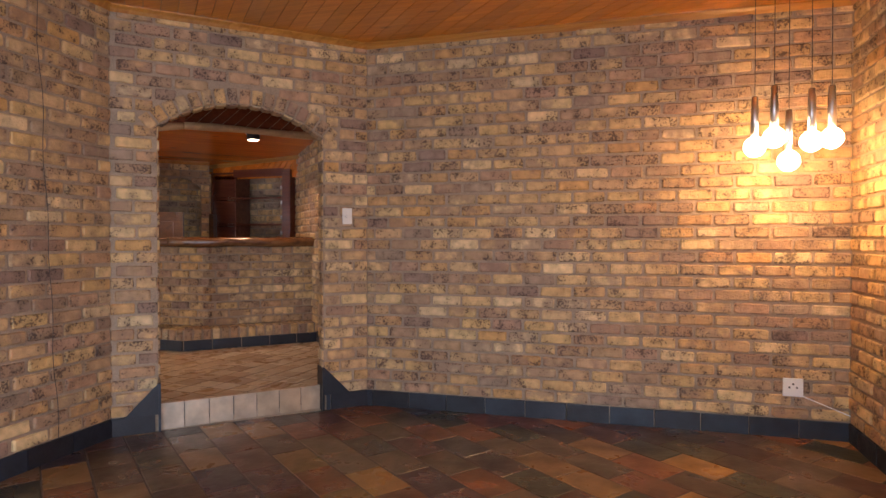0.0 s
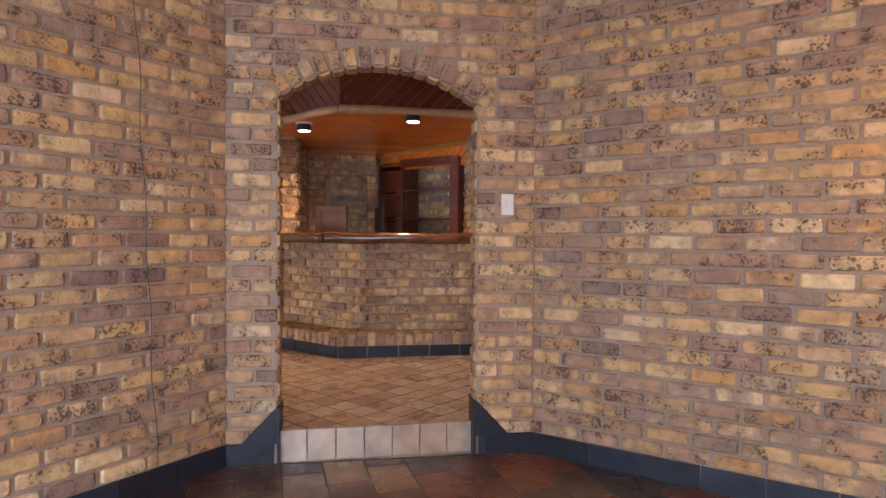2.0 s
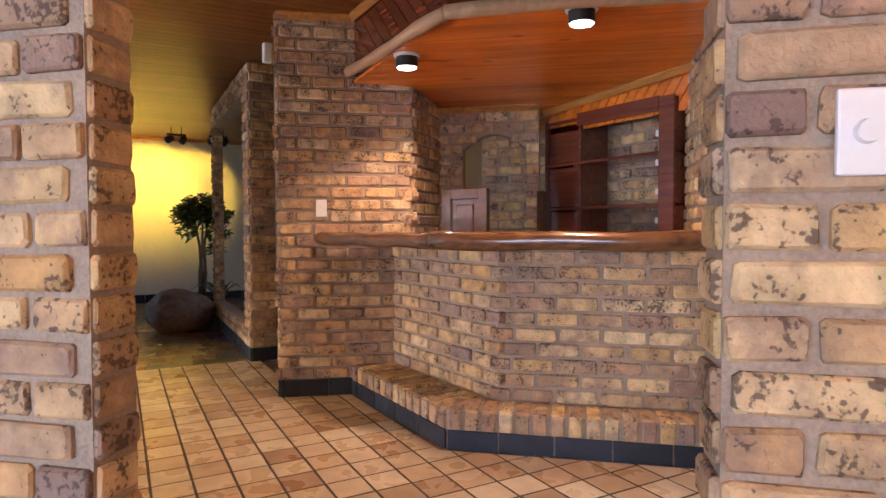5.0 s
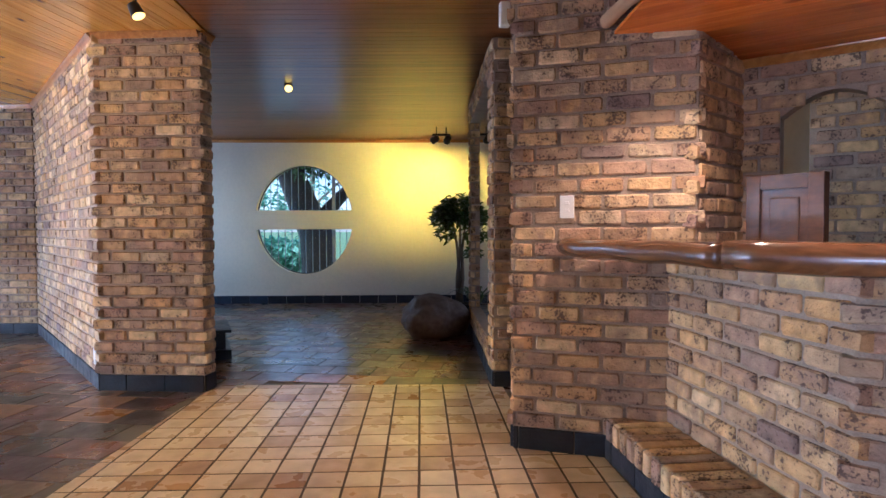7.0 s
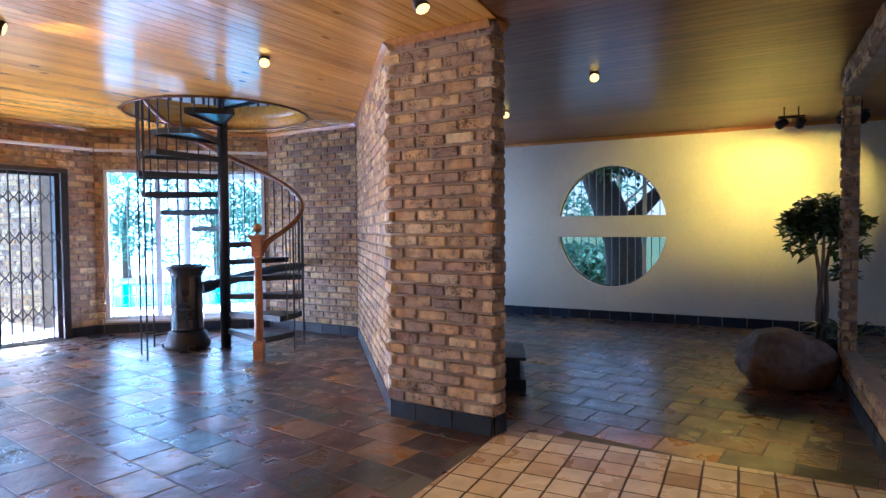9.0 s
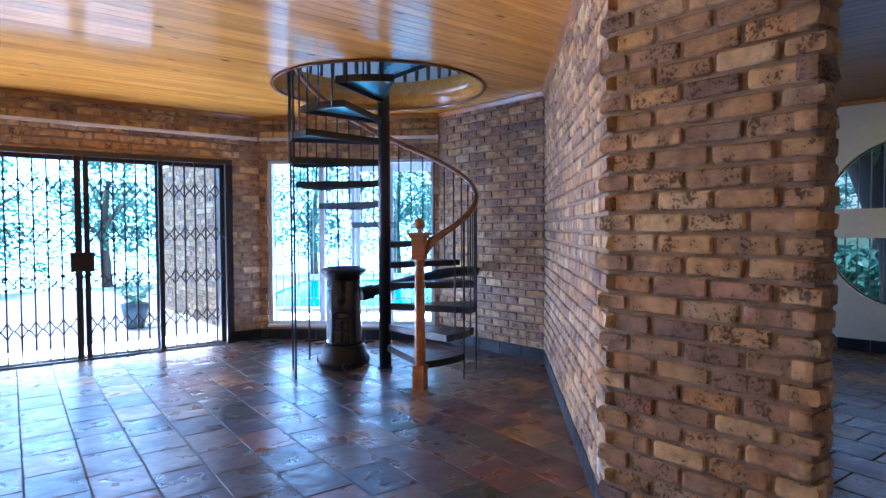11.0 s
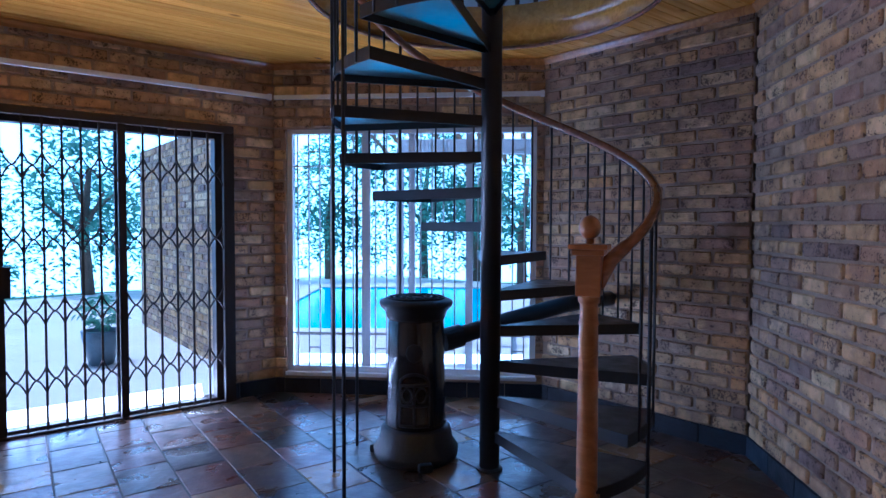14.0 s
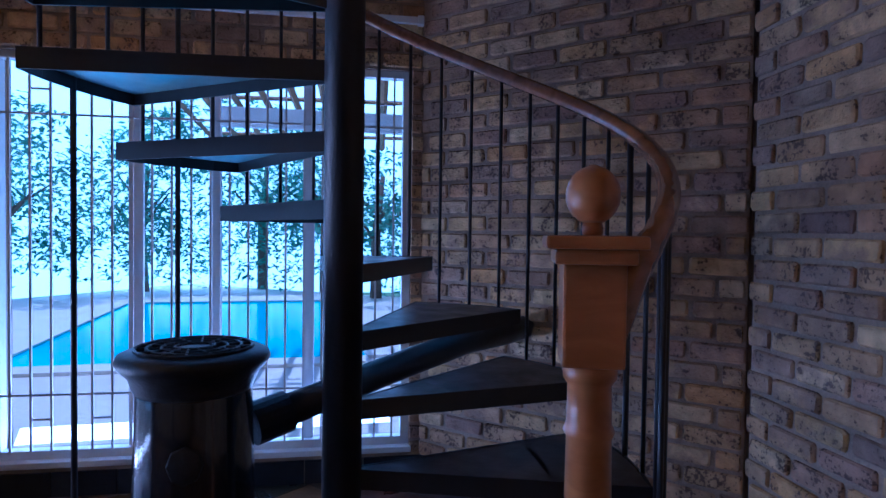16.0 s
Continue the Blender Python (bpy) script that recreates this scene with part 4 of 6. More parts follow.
# upper landing balustrade and pale upper walls with windows
landing = thing("landing_balustrade", Matrix.Identity(4), "turned dark balusters round the upper landing", "balustrade")
bm = bmesh.new()
lathe(bm, [(0.014, 0), (0.02, 0.1), (0.026, 0.22), (0.014, 0.34), (0.018, 0.6), (0.012, 0.85)], 8)
first = part("baluster", bm, DARKWOOD, landing, smooth=True)
first.matrix_basis = pose(HOLE[0] + 1.10 * math.cos(radians(95)), HOLE[1] + 1.10 * math.sin(radians(95)), CEIL + 0.28)
for k in range(1, 40):
    a = radians(95 + 7.2 * k)
    if 40 < math.degrees(a) % 360 < 92:
        continue
    ob = new("baluster", first.data)
    ob.parent = landing
    ob.matrix_basis = pose(HOLE[0] + 1.10 * math.cos(a), HOLE[1] + 1.10 * math.sin(a), CEIL + 0.28)
bm = bmesh.new()
tube(bm, [(HOLE[0] + 1.10 * math.cos(radians(95 + 5 * k)), HOLE[1] + 1.10 * math.sin(radians(95 + 5 * k)), CEIL + 1.16) for k in range(61)], 0.03, 8)
part("rail", bm, RAILWOOD, landing, smooth=True)
bm = bmesh.new()
for k, (p, q) in enumerate(zip(UPSTAIRS, UPSTAIRS[1:] + UPSTAIRS[:1])):
    m, l = frame_of(p, q)
    for z0, z1 in (((0.26, 0.5), (1.9, 2.6)) if k == 2 else ((0.26, 2.6),)):
        prism(bm, [(0, CEIL + z0), (l, CEIL + z0), (l, CEIL + z1), (0, CEIL + z1)], 0.08, m)
tagged(part("wall_upper", bm, PLASTER_OUT), "pale upper storey walls", "wall", kind="structure")
bm = bmesh.new()
slab(bm, UPSTAIRS, CEIL + 2.6, CEIL + 2.7)
tagged(part("ceiling_upper", bm, PLASTER_OUT), "pale upper storey ceiling", "ceiling", kind="structure")
area("upper_daylight", (-7.2, -4.6, CEIL + 1.3), (-9, -1, CEIL + 0.6), 5, 1.2, 48, (0.7, 0.88, 1.0))


def moulding(p, q, z, depth=0.035, height=0.045, mat=None, nm="cornice"):
    m, l = frame_of(p, q)
    bm = bmesh.new()
    prof = [(0.0, 0.0), (0.006, 0.0), (depth * 0.5, height * 0.45), (depth, height * 0.8), (depth, height), (0, height)]
    a = [bm.verts.new((0, v, h)) for v, h in prof]
    b = [bm.verts.new((l, v, h)) for v, h in prof]
    bm.faces.new(a)
    bm.faces.new(b[::-1])
    for k in range(len(prof)):
        bm.faces.new((a[k], b[k], b[(k + 1) % len(prof)], a[(k + 1) % len(prof)]))
    bmesh.ops.recalc_face_normals(bm, faces=bm.faces[:])
    ob = part(nm, bm, mat or MOULD)
    ob.matrix_world = Matrix.Translation((0, 0, z - height)) @ m @ pose(0, 0.012, 0)
    return tagged(ob, "varnished pine cornice where wall meets ceiling", "cornice", kind="structure")


for p, q in ((C2, C1), (R0, C2), (C1, L1), (L1, L0), (PB, PA), (PA, RC), (RC, KB), (KB, JB), (JB, DE), (PR, PF), (HW0, HW1), (PB2, PB)):
    moulding(p, q, CEIL - 0.001)

# ---- bar ----
bar = thing("brick_bar", Matrix.Identity(4), "angled bar front of buff clinker brick", "bar")
BW = (-4.39, 5.25)
for p, q, near in ((BW, (-5.62, 5.23), 0.4), ((-3.50, 6.14), BW, 0.8)):
    m, l = frame_of(p, q)
    bm = bmesh.new()
    prism(bm, [(0, UF), (l, UF), (l, 1.24), (0, 1.24)], -0.11, m)
    part("core", bm, MORTAR, bar)
    bricks_on(bar, l, 0.39, 1.24, None, (-0.045, 0.0) if near == 0.4 else (0.0, -0.045), 160, (near, 0.8), 0.0, m)
bench = thing("bench", Matrix.Identity(4), "low brick footrest along the bar with slate base", "bench")
BENCH = [(-5.84, 4.96), (-4.42, 4.93), (-3.40, 5.94)]
bm = bmesh.new()
slab(bm, [*BENCH, (-3.56, 6.18), (-4.39, 5.25), (-5.62, 5.24)], UF, 0.385)
part("core", bm, MORTAR, bench)
for p, q, depth in ((BENCH[1], BENCH[0], 0.30), (BENCH[2], BENCH[1], 0.215)):
    m, l = frame_of(p, q)
    n = int(l / 0.088)
    for k in range(n):
        u = (k + 0.5) * l / n
        ob = new("edge_brick", BRICKS[k % len(BRICKS)])
        ob.parent = bench
        ob.matrix_basis = m @ pose(u, 0, 0.335) @ pose(0, 0, 0, 0, 90, 0) @ Matrix.Diagonal((0.48, 1, 0.98, 1))
        top = new("top_brick", BRICKS[(k + 4) % len(BRICKS)])
        top.parent = bench
        top.matrix_basis = m @ pose(u, -depth / 2 + 0.01, 0.384) @ pose(0, 0, 0, 0, 0, 90) @ pose(0, 0, 0, 90, 0, 0) @ Matrix.Diagonal((depth / 0.225, 0.7, 0.98, 1))
    u, k = 0.0, 0
    while u < l - 0.02:
        e = min(u + 0.29, l)
        ob = part("skirting_tile", boxed(u + 0.004, 0, 0, e - 0.004, 0.014, 0.105, 0.002), SKIRT, bench)
        ob.matrix_basis = m @ pose(0, 0, UF)
        u = e
counter = thing("bar_counter", Matrix.Identity(4), "dark polished log edged bar counter", "counter")
CF = [(-5.80, 4.74), (-4.62, 4.95), (-3.16, 6.36)]
bm = bmesh.new()
slab(bm, [(-5.62, 4.80), *[(-4.63, 4.99), (-3.20, 6.40)], (-3.62, 6.52), (-4.72, 5.55), (-5.48, 5.50)], 1.275, 1.332)
part("top", bm, LOGWOOD, counter)
for a, b, r in ((CF[0], CF[1], 0.046), (CF[1], CF[2], 0.053)):
    pts = [(a[0] + (b[0] - a[0]) * k / 14, a[1] + (b[1] - a[1]) * k / 14, 1.287 + 0.004 * math.sin(k * 1.3 + a[0])) for k in range(15)]
    part("log_edge", rod(pts, [r * (1 + 0.05 * math.sin(k * 0.9)) * (0.75 if k == 0 and r < 0.05 else 1) for k in range(15)], 20), LOGWOOD, counter, smooth=True)


def bar_z(x, y):
    return 2.46 - 0.091 * ((x + 4.35) * -0.62 + (y - 4.9) * 0.78)


bc = boarded("ceiling_bar", [(-5.88, 4.99), (-4.35, 4.89), (-2.70, 6.5), (-4.6, 7.2), (-5.9, 6.9), (-6.0, 5.6)], 0.0, 45, 0.10, PINE_BAR, "low orange varnished pine ceiling over the bar")
for v in bc.data.vertices:
    v.co.z += bar_z(v.co.x, v.co.y)
# fascia of slanting boards above the gum pole
for p, q, lean in (((-4.36, 4.90), (-5.87, 4.99), 1), ((-2.6, 6.62), (-4.36, 4.90), -1)):
    m, l = frame_of(p, q)
    bm = bmesh.new()
    z0, z1 = 2.45, CEIL + 0.0
    k = -8
    while k * 0.12 < l + 0.8:
        a = k * 0.12
        sh = lean * (z1 - z0)
        poly = [(a, z0), (a + 0.113, z0), (a + 0.113 + sh, z1), (a + sh, z1)]
        poly = clip(clip(poly, lambda s: s[0]), lambda s: l - s[0])
        if len(poly) > 2:
            prism(bm, poly, -0.016)
        k += 1
    ob = part("fascia", bm, FASCIA)
    ob.matrix_world = m
    tagged(ob, "dark red fascia of slanting tongued boards", "fascia", kind="structure")
    bm = bmesh.new()
    prism(bm, [(0, z0), (l, z0), (l, z1), (0, z1)], -0.02)
    ob = part("fascia_backing", bm, MORTAR)
    ob.matrix_world = m @ pose(0, -0.02, 0)
    tagged(ob, "backing behind the fascia boards", "fascia", kind="structure")
    moulding(p, q, CEIL - 0.002)
pole = thing("gum_pole", Matrix.Identity(4), "pale round gum pole along the bar ceiling edge", "beam")
for a, b in (((-5.87, 4.96), (-4.34, 4.87)), ((-4.34, 4.87), (-2.6, 6.60))):
    part("pole", rod([(a[0] + (b[0] - a[0]) * k / 10, a[1] + (b[1] - a[1]) * k / 10, 2.452 + 0.006 * math.sin(k)) for k in range(11)], [0.036 + 0.004 * math.sin(k * 1.7) for k in range(11)], 14), POLE, pole, smooth=True)
moulding(P2, P1, bar_z(-5.5, 6.1) + 0.0)
shelf_cornice = moulding((-3.95, 6.5), (-5.35, 6.5), bar_z(-3.95, 6.5) - 0.002)
shelf_cornice.matrix_world = shelf_cornice.matrix_world @ pose(0, 0, 0, 0, 3.2, 0)
# slanting boards between shelf and ceiling
m, l = frame_of((-3.95, 6.53), (-5.35, 6.53))
bm = bmesh.new()
k = 0
while k * 0.082 < l + 0.3:
    a = k * 0.082
    poly = clip(clip([(a, 2.10), (a + 0.074, 2.10), (a - 0.146, 2.42), (a - 0.22, 2.42)], lambda s: s[0]), lambda s: l - s[0])
    if len(poly) > 2:
        prism(bm, poly, -0.012)
    k += 1
# pale board behind the gaps imitates light glinting along the V-joints
back = bmesh.new()
prism(back, [(0, 2.10), (l, 2.10), (l, 2.42), (0, 2.42)], -0.012)
ob = part("bulkhead_backing", back, POLE)
ob.matrix_world = m @ pose(0, -0.010, 0)
tagged(ob, "pale backing standing in for light caught in the bulkhead joints", "bulkhead", kind="structure")
ob = part("bulkhead", bm, PINE_BAR)
ob.matrix_world = m
tagged(ob, "bulkhead of slanting pine boards above the shelves", "bulkhead", kind="structure")

shelf = thing("bar_shelf", pose(-5.36, 6.5, UF), "red mahogany bar shelf unit, empty, brick showing behind", "shelf")
W = 1.20
part("upright", boxed(W - 0.035, 0, 0.9, W, 0.30, 2.02), REDWOOD, shelf)
part("upright", boxed(0.36, 0, 0.9, 0.385, 0.30, 2.02), REDWOOD, shelf)
part("upright", boxed(0.0, 0, 0.9, 0.025, 0.30, 2.02), REDWOOD, shelf)
part("face_post", boxed(W - 0.115, -0.015, 0.9, W, 0.0, 2.03), REDWOOD, shelf)
part("head", boxed(0.36, -0.015, 1.94, W - 0.117, 0.0, 2.04), REDWOOD, shelf)
for z in (0.9, 1.32, 1.66, 1.99):
    part("shelf_board", boxed(0.0, 0.0, z, W, 0.29, z + 0.024), REDWOOD, shelf)
for z0, z1 in ((0.93, 1.31), (1.35, 1.65), (1.69, 1.98)):
    part("back_panel", boxed(0.026, 0.03, z0, 0.36, 0.045, z1), REDWOOD, shelf, "glossy red panel")
part("cupboard", boxed(0.0, 0.0, 0.0, W, 0.30, 0.89), REDWOOD, shelf)
for k in range(5):
    part("peg", boxed(W - 0.15, 0.0, 1.02 + k * 0.19, W - 0.118, 0.02, 1.06 + k * 0.19), PLASTIC, shelf)

half = thing("saloon_door", frame_of((-5.16, 5.78), (-5.55, 5.58))[0] @ pose(0, 0, 0.9), "dark half height panelled door standing open behind the bar", "door")
part("leaf", boxed(0, -0.018, 0, 0.36, 0.018, 0.74), DARKWOOD, half)
for x0, x1, z0, z1 in ((0.0, 0.07, 0, 0.74), (0.29, 0.36, 0, 0.74), (0.07, 0.29, 0.67, 0.74), (0.07, 0.29, 0.0, 0.07)):
    part("rail", boxed(x0, 0.016, z0, x1, 0.034, z1), DARKWOOD, half)
part("panel", boxed(0.11, 0.014, 0.11, 0.25, 0.028, 0.63, 0.008), DARKWOOD, half)
edge = thing("narrow_door", pose(-5.20, 6.30, 0.9), "narrow dark wooden door edge beside the niche", "door")
part("leaf", boxed(-0.012, -0.02, 0, 0.012, 0.10, 0.74), DARKWOOD, edge)
part("stile", boxed(0.02, -0.02, 0, 0.05, 0.0, 0.74), DARKWOOD, edge)

for x, y in ((-4.99, 5.02), (-3.92, 5.41)):
    z = bar_z(x, y)
    d = thing("downlight", pose(x, y, z), "black cylinder downlight, lit warm, on the bar ceiling", "lamp", "bar downlights")
    bm = bmesh.new()
    lathe(bm, [(0.064, -0.075), (0.067, -0.07), (0.067, -0.012)], 28)
    part("housing", bm, BLACK, d, smooth=False)
    bm = bmesh.new()
    lathe(bm, [(0.055, -0.079), (0.060, -0.076)], 28)
    part("lens", bm, DISC, d)
    bm = bmesh.new()
    lathe(bm, [(0.067, -0.014), (0.082, -0.010), (0.082, 0.004)], 28)
    part("ceiling_ring", bm, PLASTIC, d, "white ceiling ring")
    spot("bar_lamp", (x, y, z - 0.10), (x, y, 0), 48, (1.0, 0.66, 0.38), 128, 0.05)

# ---- switches and sockets ----


def plate(at, facing, w, h, label, kind):
    m = frame_of(at, (at[0] + facing[0], at[1] + facing[1]))[0] @ pose(0, 0.014, at[2])
    t = thing(kind, m, label, kind.replace("_", " "))
    part("plate", boxed(-w / 2, 0, -h / 2, w / 2, 0.012, h / 2, 0.004), PLASTIC, t)
    return t


ua = Vector((L1[0] - C1[0], L1[1] - C1[1])).normalized()
s1 = plate((C1[0] + ua.x * 0.17, C1[1] + ua.y * 0.17, 1.49), ua, 0.075, 0.125, "white plastic light switch on the brick beside the arch", "light_switch")
bm = bmesh.new()
lathe(bm, [(0.018, 0), (0.016, 0.012)], 20)
k1 = part("dial", bm, PLASTIC, s1)
k1.matrix_basis = pose(0, 0.012, 0, -90, 0, 0)
up = Vector((PF[0] - PR[0], PF[1] - PR[1])).normalized()
s2 = plate((PR[0] + up.x * 0.64, PR[1] + up.y * 0.64, 1.50), up, 0.075, 0.12, "white double light switch on the brick pier", "light_switch")
for z in (-0.02, 0.02):
    part("rocker", boxed(-0.012, 0.012, z - 0.008, 0.012, 0.017, z + 0.008, 0.002), PLASTIC, s2)
uf = Vector((C1[0] - C2[0], C1[1] - C2[1])).normalized()
s3 = plate((C2[0] + uf.x * 0.34, C2[1] + uf.y * 0.34, 0.335), uf, 0.12, 0.12, "white wall socket low on the brick wall", "wall_socket")
for u, z in ((-0.022, 0.0), (0.022, 0.0), (0, 0.022)):
    part("pin_hole", boxed(u - 0.006, 0.0115, z - 0.006, u + 0.006, 0.0135, z + 0.006, 0.001), CABLE, s3)
cord = thing("cable", Matrix.Identity(4), "thin white cable along the skirting", "cable")
part("cord", rod([(C2[0] + uf.x * (0.28 - 0.03 * k), C2[1] + uf.y * (0.28 - 0.03 * k) - 0.03, 0.28 - 0.012 * k) for k in range(10)], 0.004, 6), PLASTIC, cord)
s4 = plate((PA[0] - 0.10, PA[1] - 0.06, UF + 0.24), (RC[0] - PA[0], RC[1] - PA[1]), 0.07, 0.12, "white wall socket low on the slanted brick wall", "wall_socket")
wire = thing("cable", Matrix.Identity(4), "thin brown cable running down the brick wall", "cable")
part("cord", rod([(-3.275 + 0.004 * math.sin(k), 2.62 - 0.006 * k + 0.008 * math.sin(k * 1.4), 0.12 + k * 0.136) for k in range(21)], 0.0022, 5), GATE, wire)
sensor = thing("alarm_sensor", pose(-6.10, 4.50, 2.62), "small white alarm sensor high on the pier", "sensor")
part("housing", boxed(-0.03, -0.03, -0.07, 0.03, 0.03, 0.07, 0.012), PLASTIC, sensor)

# ---- lounge pendant ----
pend = thing("pendant_lamp", pose(0.83, 4.0, CEIL), "cluster of five lit globe pendants on thin cables", "lamp")
for dx, dy, z in ((-0.185, 0.02, -0.98), (-0.095, -0.06, -0.94), (0.0, 0.03, -1.07), (0.10, -0.05, -0.97), (0.215, 0.0, -0.95)):
    p = part("cable", rod([(dx, dy, -0.005), (dx, dy, z + 0.30)], 0.0022, 6), CABLE, pend)
    bm = bmesh.new()
    lathe(bm, [(0.024, z + 0.05), (0.022, z + 0.18), (0.017, z + 0.30), (0.012, z + 0.305)], 20, (dx, dy, 0))
    stem = part("socket_tube", bm, CHROME, pend, smooth=True)
    bm = bmesh.new()
    bmesh.ops.create_uvsphere(bm, u_segments=24, v_segments=14, radius=0.062)
    for v in bm.verts:
        v.co += Vector((dx, dy, z))
    part("bulb", bm, BULB, pend, "glowing round bulb", smooth=True)
part("ceiling_rose", boxed(-0.24, -0.09, -0.02, 0.26, 0.07, -0.001, 0.006), CHROME, pend)
glow("pendant_light", (0.83, 3.98, CEIL - 1.13), 42, (1.0, 0.55, 0.18), 0.10)

# ---- ceiling spots ----


def eyeball(x, y, aim, lit, drop=0.12):
    t = thing("spotlight", pose(x, y, CEIL), "small black ceiling spotlight, lit yellow", "lamp", "ceiling spotlights")
    bm = bmesh.new()
    lathe(bm, [(0.035, -0.012), (0.045, -0.002), (0.045, 0.0)], 20)
    part("rose", bm, BLACK, t)
    if drop > 0.1:
        part("stem", rod([(0, 0, -0.005), (0, 0, -drop + 0.03)], 0.006, 8), BLACK, t)
    d = (Vector(aim) - Vector((x, y, CEIL - drop))).normalized()
    q = d.to_track_quat("Z", "Y").to_matrix().to_4x4()
    bm = bmesh.new()
    lathe(bm, [(0.02, -0.05), (0.034, -0.04), (0.040, 0.02), (0.044, 0.04)], 20)
    h = part("head", bm, BLACK, t, smooth=True)
    h.matrix_basis = Matrix.Translation((0, 0, -drop)) @ q
    bm = bmesh.new()
    lathe(bm, [(0.038, 0.041), (0.036, 0.044)], 20)
    g = part("lens", bm, SPOTGLOW, t)
    g.matrix_basis = Matrix.Translation((0, 0, -drop)) @ q
    if lit:
        spot("spot_lamp", Vector((x, y, CEIL - drop)) + d * 0.06, aim, lit, (1.0, 0.62, 0.16), 80)
    return t


eyeball(-8.90, 2.90, (-7.6, 3.2, 1.9), 4, 0.02)
eyeball(-10.21, 1.74, (-9.0, 2.3, 1.9), 4, 0.02)
eyeball(-7.40, 0.63, (-6.4, 1.4, 1.6), 8, 0.02)
eyeball(-6.56, 2.31, (-6.1, 3.6, 0.2), 85)
eyeball(-6.10, -0.40, (-7.9, 1.2, 2.0), 75, 0.03)
for x, y in ((-11.2, 4.72), (-11.1, 5.28)):
    t = thing("track_light", pose(x, y, CEIL), "black twin spot bar, lit, washing the yellow wall", "lamp", "hall track lights")
    part("bar", boxed(-0.02, -0.13, -0.13, 0.02, 0.13, -0.10, 0.006), BLACK, t)
    for dy in (-0.07, 0.07):
        part("stem", rod([(0, dy, 0), (0, dy, -0.11)], 0.007, 8), BLACK, t)
    for dy, ty, up in ((-0.09, y - 0.8, 2.3), (0.09, y - 0.1, 2.15)):
        d = Vector((-1.0, ty - y - dy, up - CEIL + 0.18)).normalized()
        q = d.to_track_quat("Z", "Y").to_matrix().to_4x4()
        bm = bmesh.new()
        lathe(bm, [(0.03, -0.06), (0.045, -0.05), (0.05, 0.03), (0.052, 0.05)], 20)
        h = part("head", bm, BLACK, t, smooth=True)
        h.matrix_basis = Matrix.Translation((0, dy, -0.18)) @ q
        bm = bmesh.new()
        lathe(bm, [(0.044, 0.051), (0.04, 0.054)], 20)
        g = part("lens", bm, SPOTGLOW, t)
        g.matrix_basis = Matrix.Translation((0, dy, -0.18)) @ q
        spot("track_lamp", Vector((x, y + dy, CEIL - 0.18)) + d * 0.07, Vector((x, y + dy, CEIL - 0.18)) + d, 60, (1.0, 0.64, 0.07), 68)

# ---- hall things ----
bm = bmesh.new()
bmesh.ops.create_icosphere(bm, subdivisions=5, radius=1)
for v in bm.verts:
    p = v.co.copy()
    n1 = noise.noise(p * 1.3) * 0.22 + noise.noise(p * 3.1) * 0.07 + noise.noise(p * 8) * 0.02
    p *= 1 + n1
    v.co = Vector((p.x * 0.31, p.y * 0.37, max(p.z * 0.27, -0.20)))
b = part("boulder", bm, STONE, smooth=True)
b.matrix_world = pose(-9.42, 4.43, UF + 0.195, 0, 0, 15)
tagged(b, "large rounded brown boulder on the slate floor", "boulder")
b2 = new("boulder", b.data)
b2.matrix_world = pose(-8.9, 5.35, UF + 0.205, 0, 0, 130) @ Matrix.Diagonal((0.9, 0.8, 0.9, 1))
tagged(b2, "brown boulder lying in the indoor planter bed", "boulder")
bm = bmesh.new()
slab(bm, [(-7.4, 4.85), (-9.6, 5.05), (-9.6, 7.6), (-6.4, 7.2)], UF - 0.004, UF + 0.03)
tagged(part("planter_soil", bm, SOIL), "dark soil of the indoor planter", "soil", kind="structure")

leaf = bmesh.new()
lv = [leaf.verts.new(c) for c in ((0, 0, 0), (0.016, 0.025, 0.004), (0.019, 0.05, 0.002), (0, 0.095, -0.012), (-0.019, 0.05, 0.002), (-0.016, 0.025, 0.004))]
leaf.faces.new((lv[0], lv[1], lv[2], lv[3]))
leaf.faces.new((lv[0], lv[3], lv[4], lv[5]))


def leafy(bm, centre, radius, count, size, rnd, squash=0.75):
    for _ in range(count):
        d = Vector((rnd.gauss(0, 1), rnd.gauss(0, 1), rnd.gauss(0, 1))).normalized() * rnd.uniform(0.45, 1.0) ** 0.6
        if noise.noise(Vector(centre) + d * 2.1) < -0.18:
            continue
        p = Vector(centre) + Vector((d.x * radius, d.y * radius, d.z * radius * squash))
        m = Matrix.Translation(p) @ Euler((rnd.uniform(-0.9, 0.9), rnd.uniform(-0.9, 0.9), rnd.uniform(0, 6.3))).to_matrix().to_4x4() @ Matrix.Scale(size * rnd.uniform(0.7, 1.3), 4)
        vs = [bm.verts.new(m @ v.co) for v in leaf.verts]
        bm.faces.new((vs[0], vs[1], vs[2], vs[3]))
        bm.faces.new((vs[0], vs[3], vs[4], vs[5]))


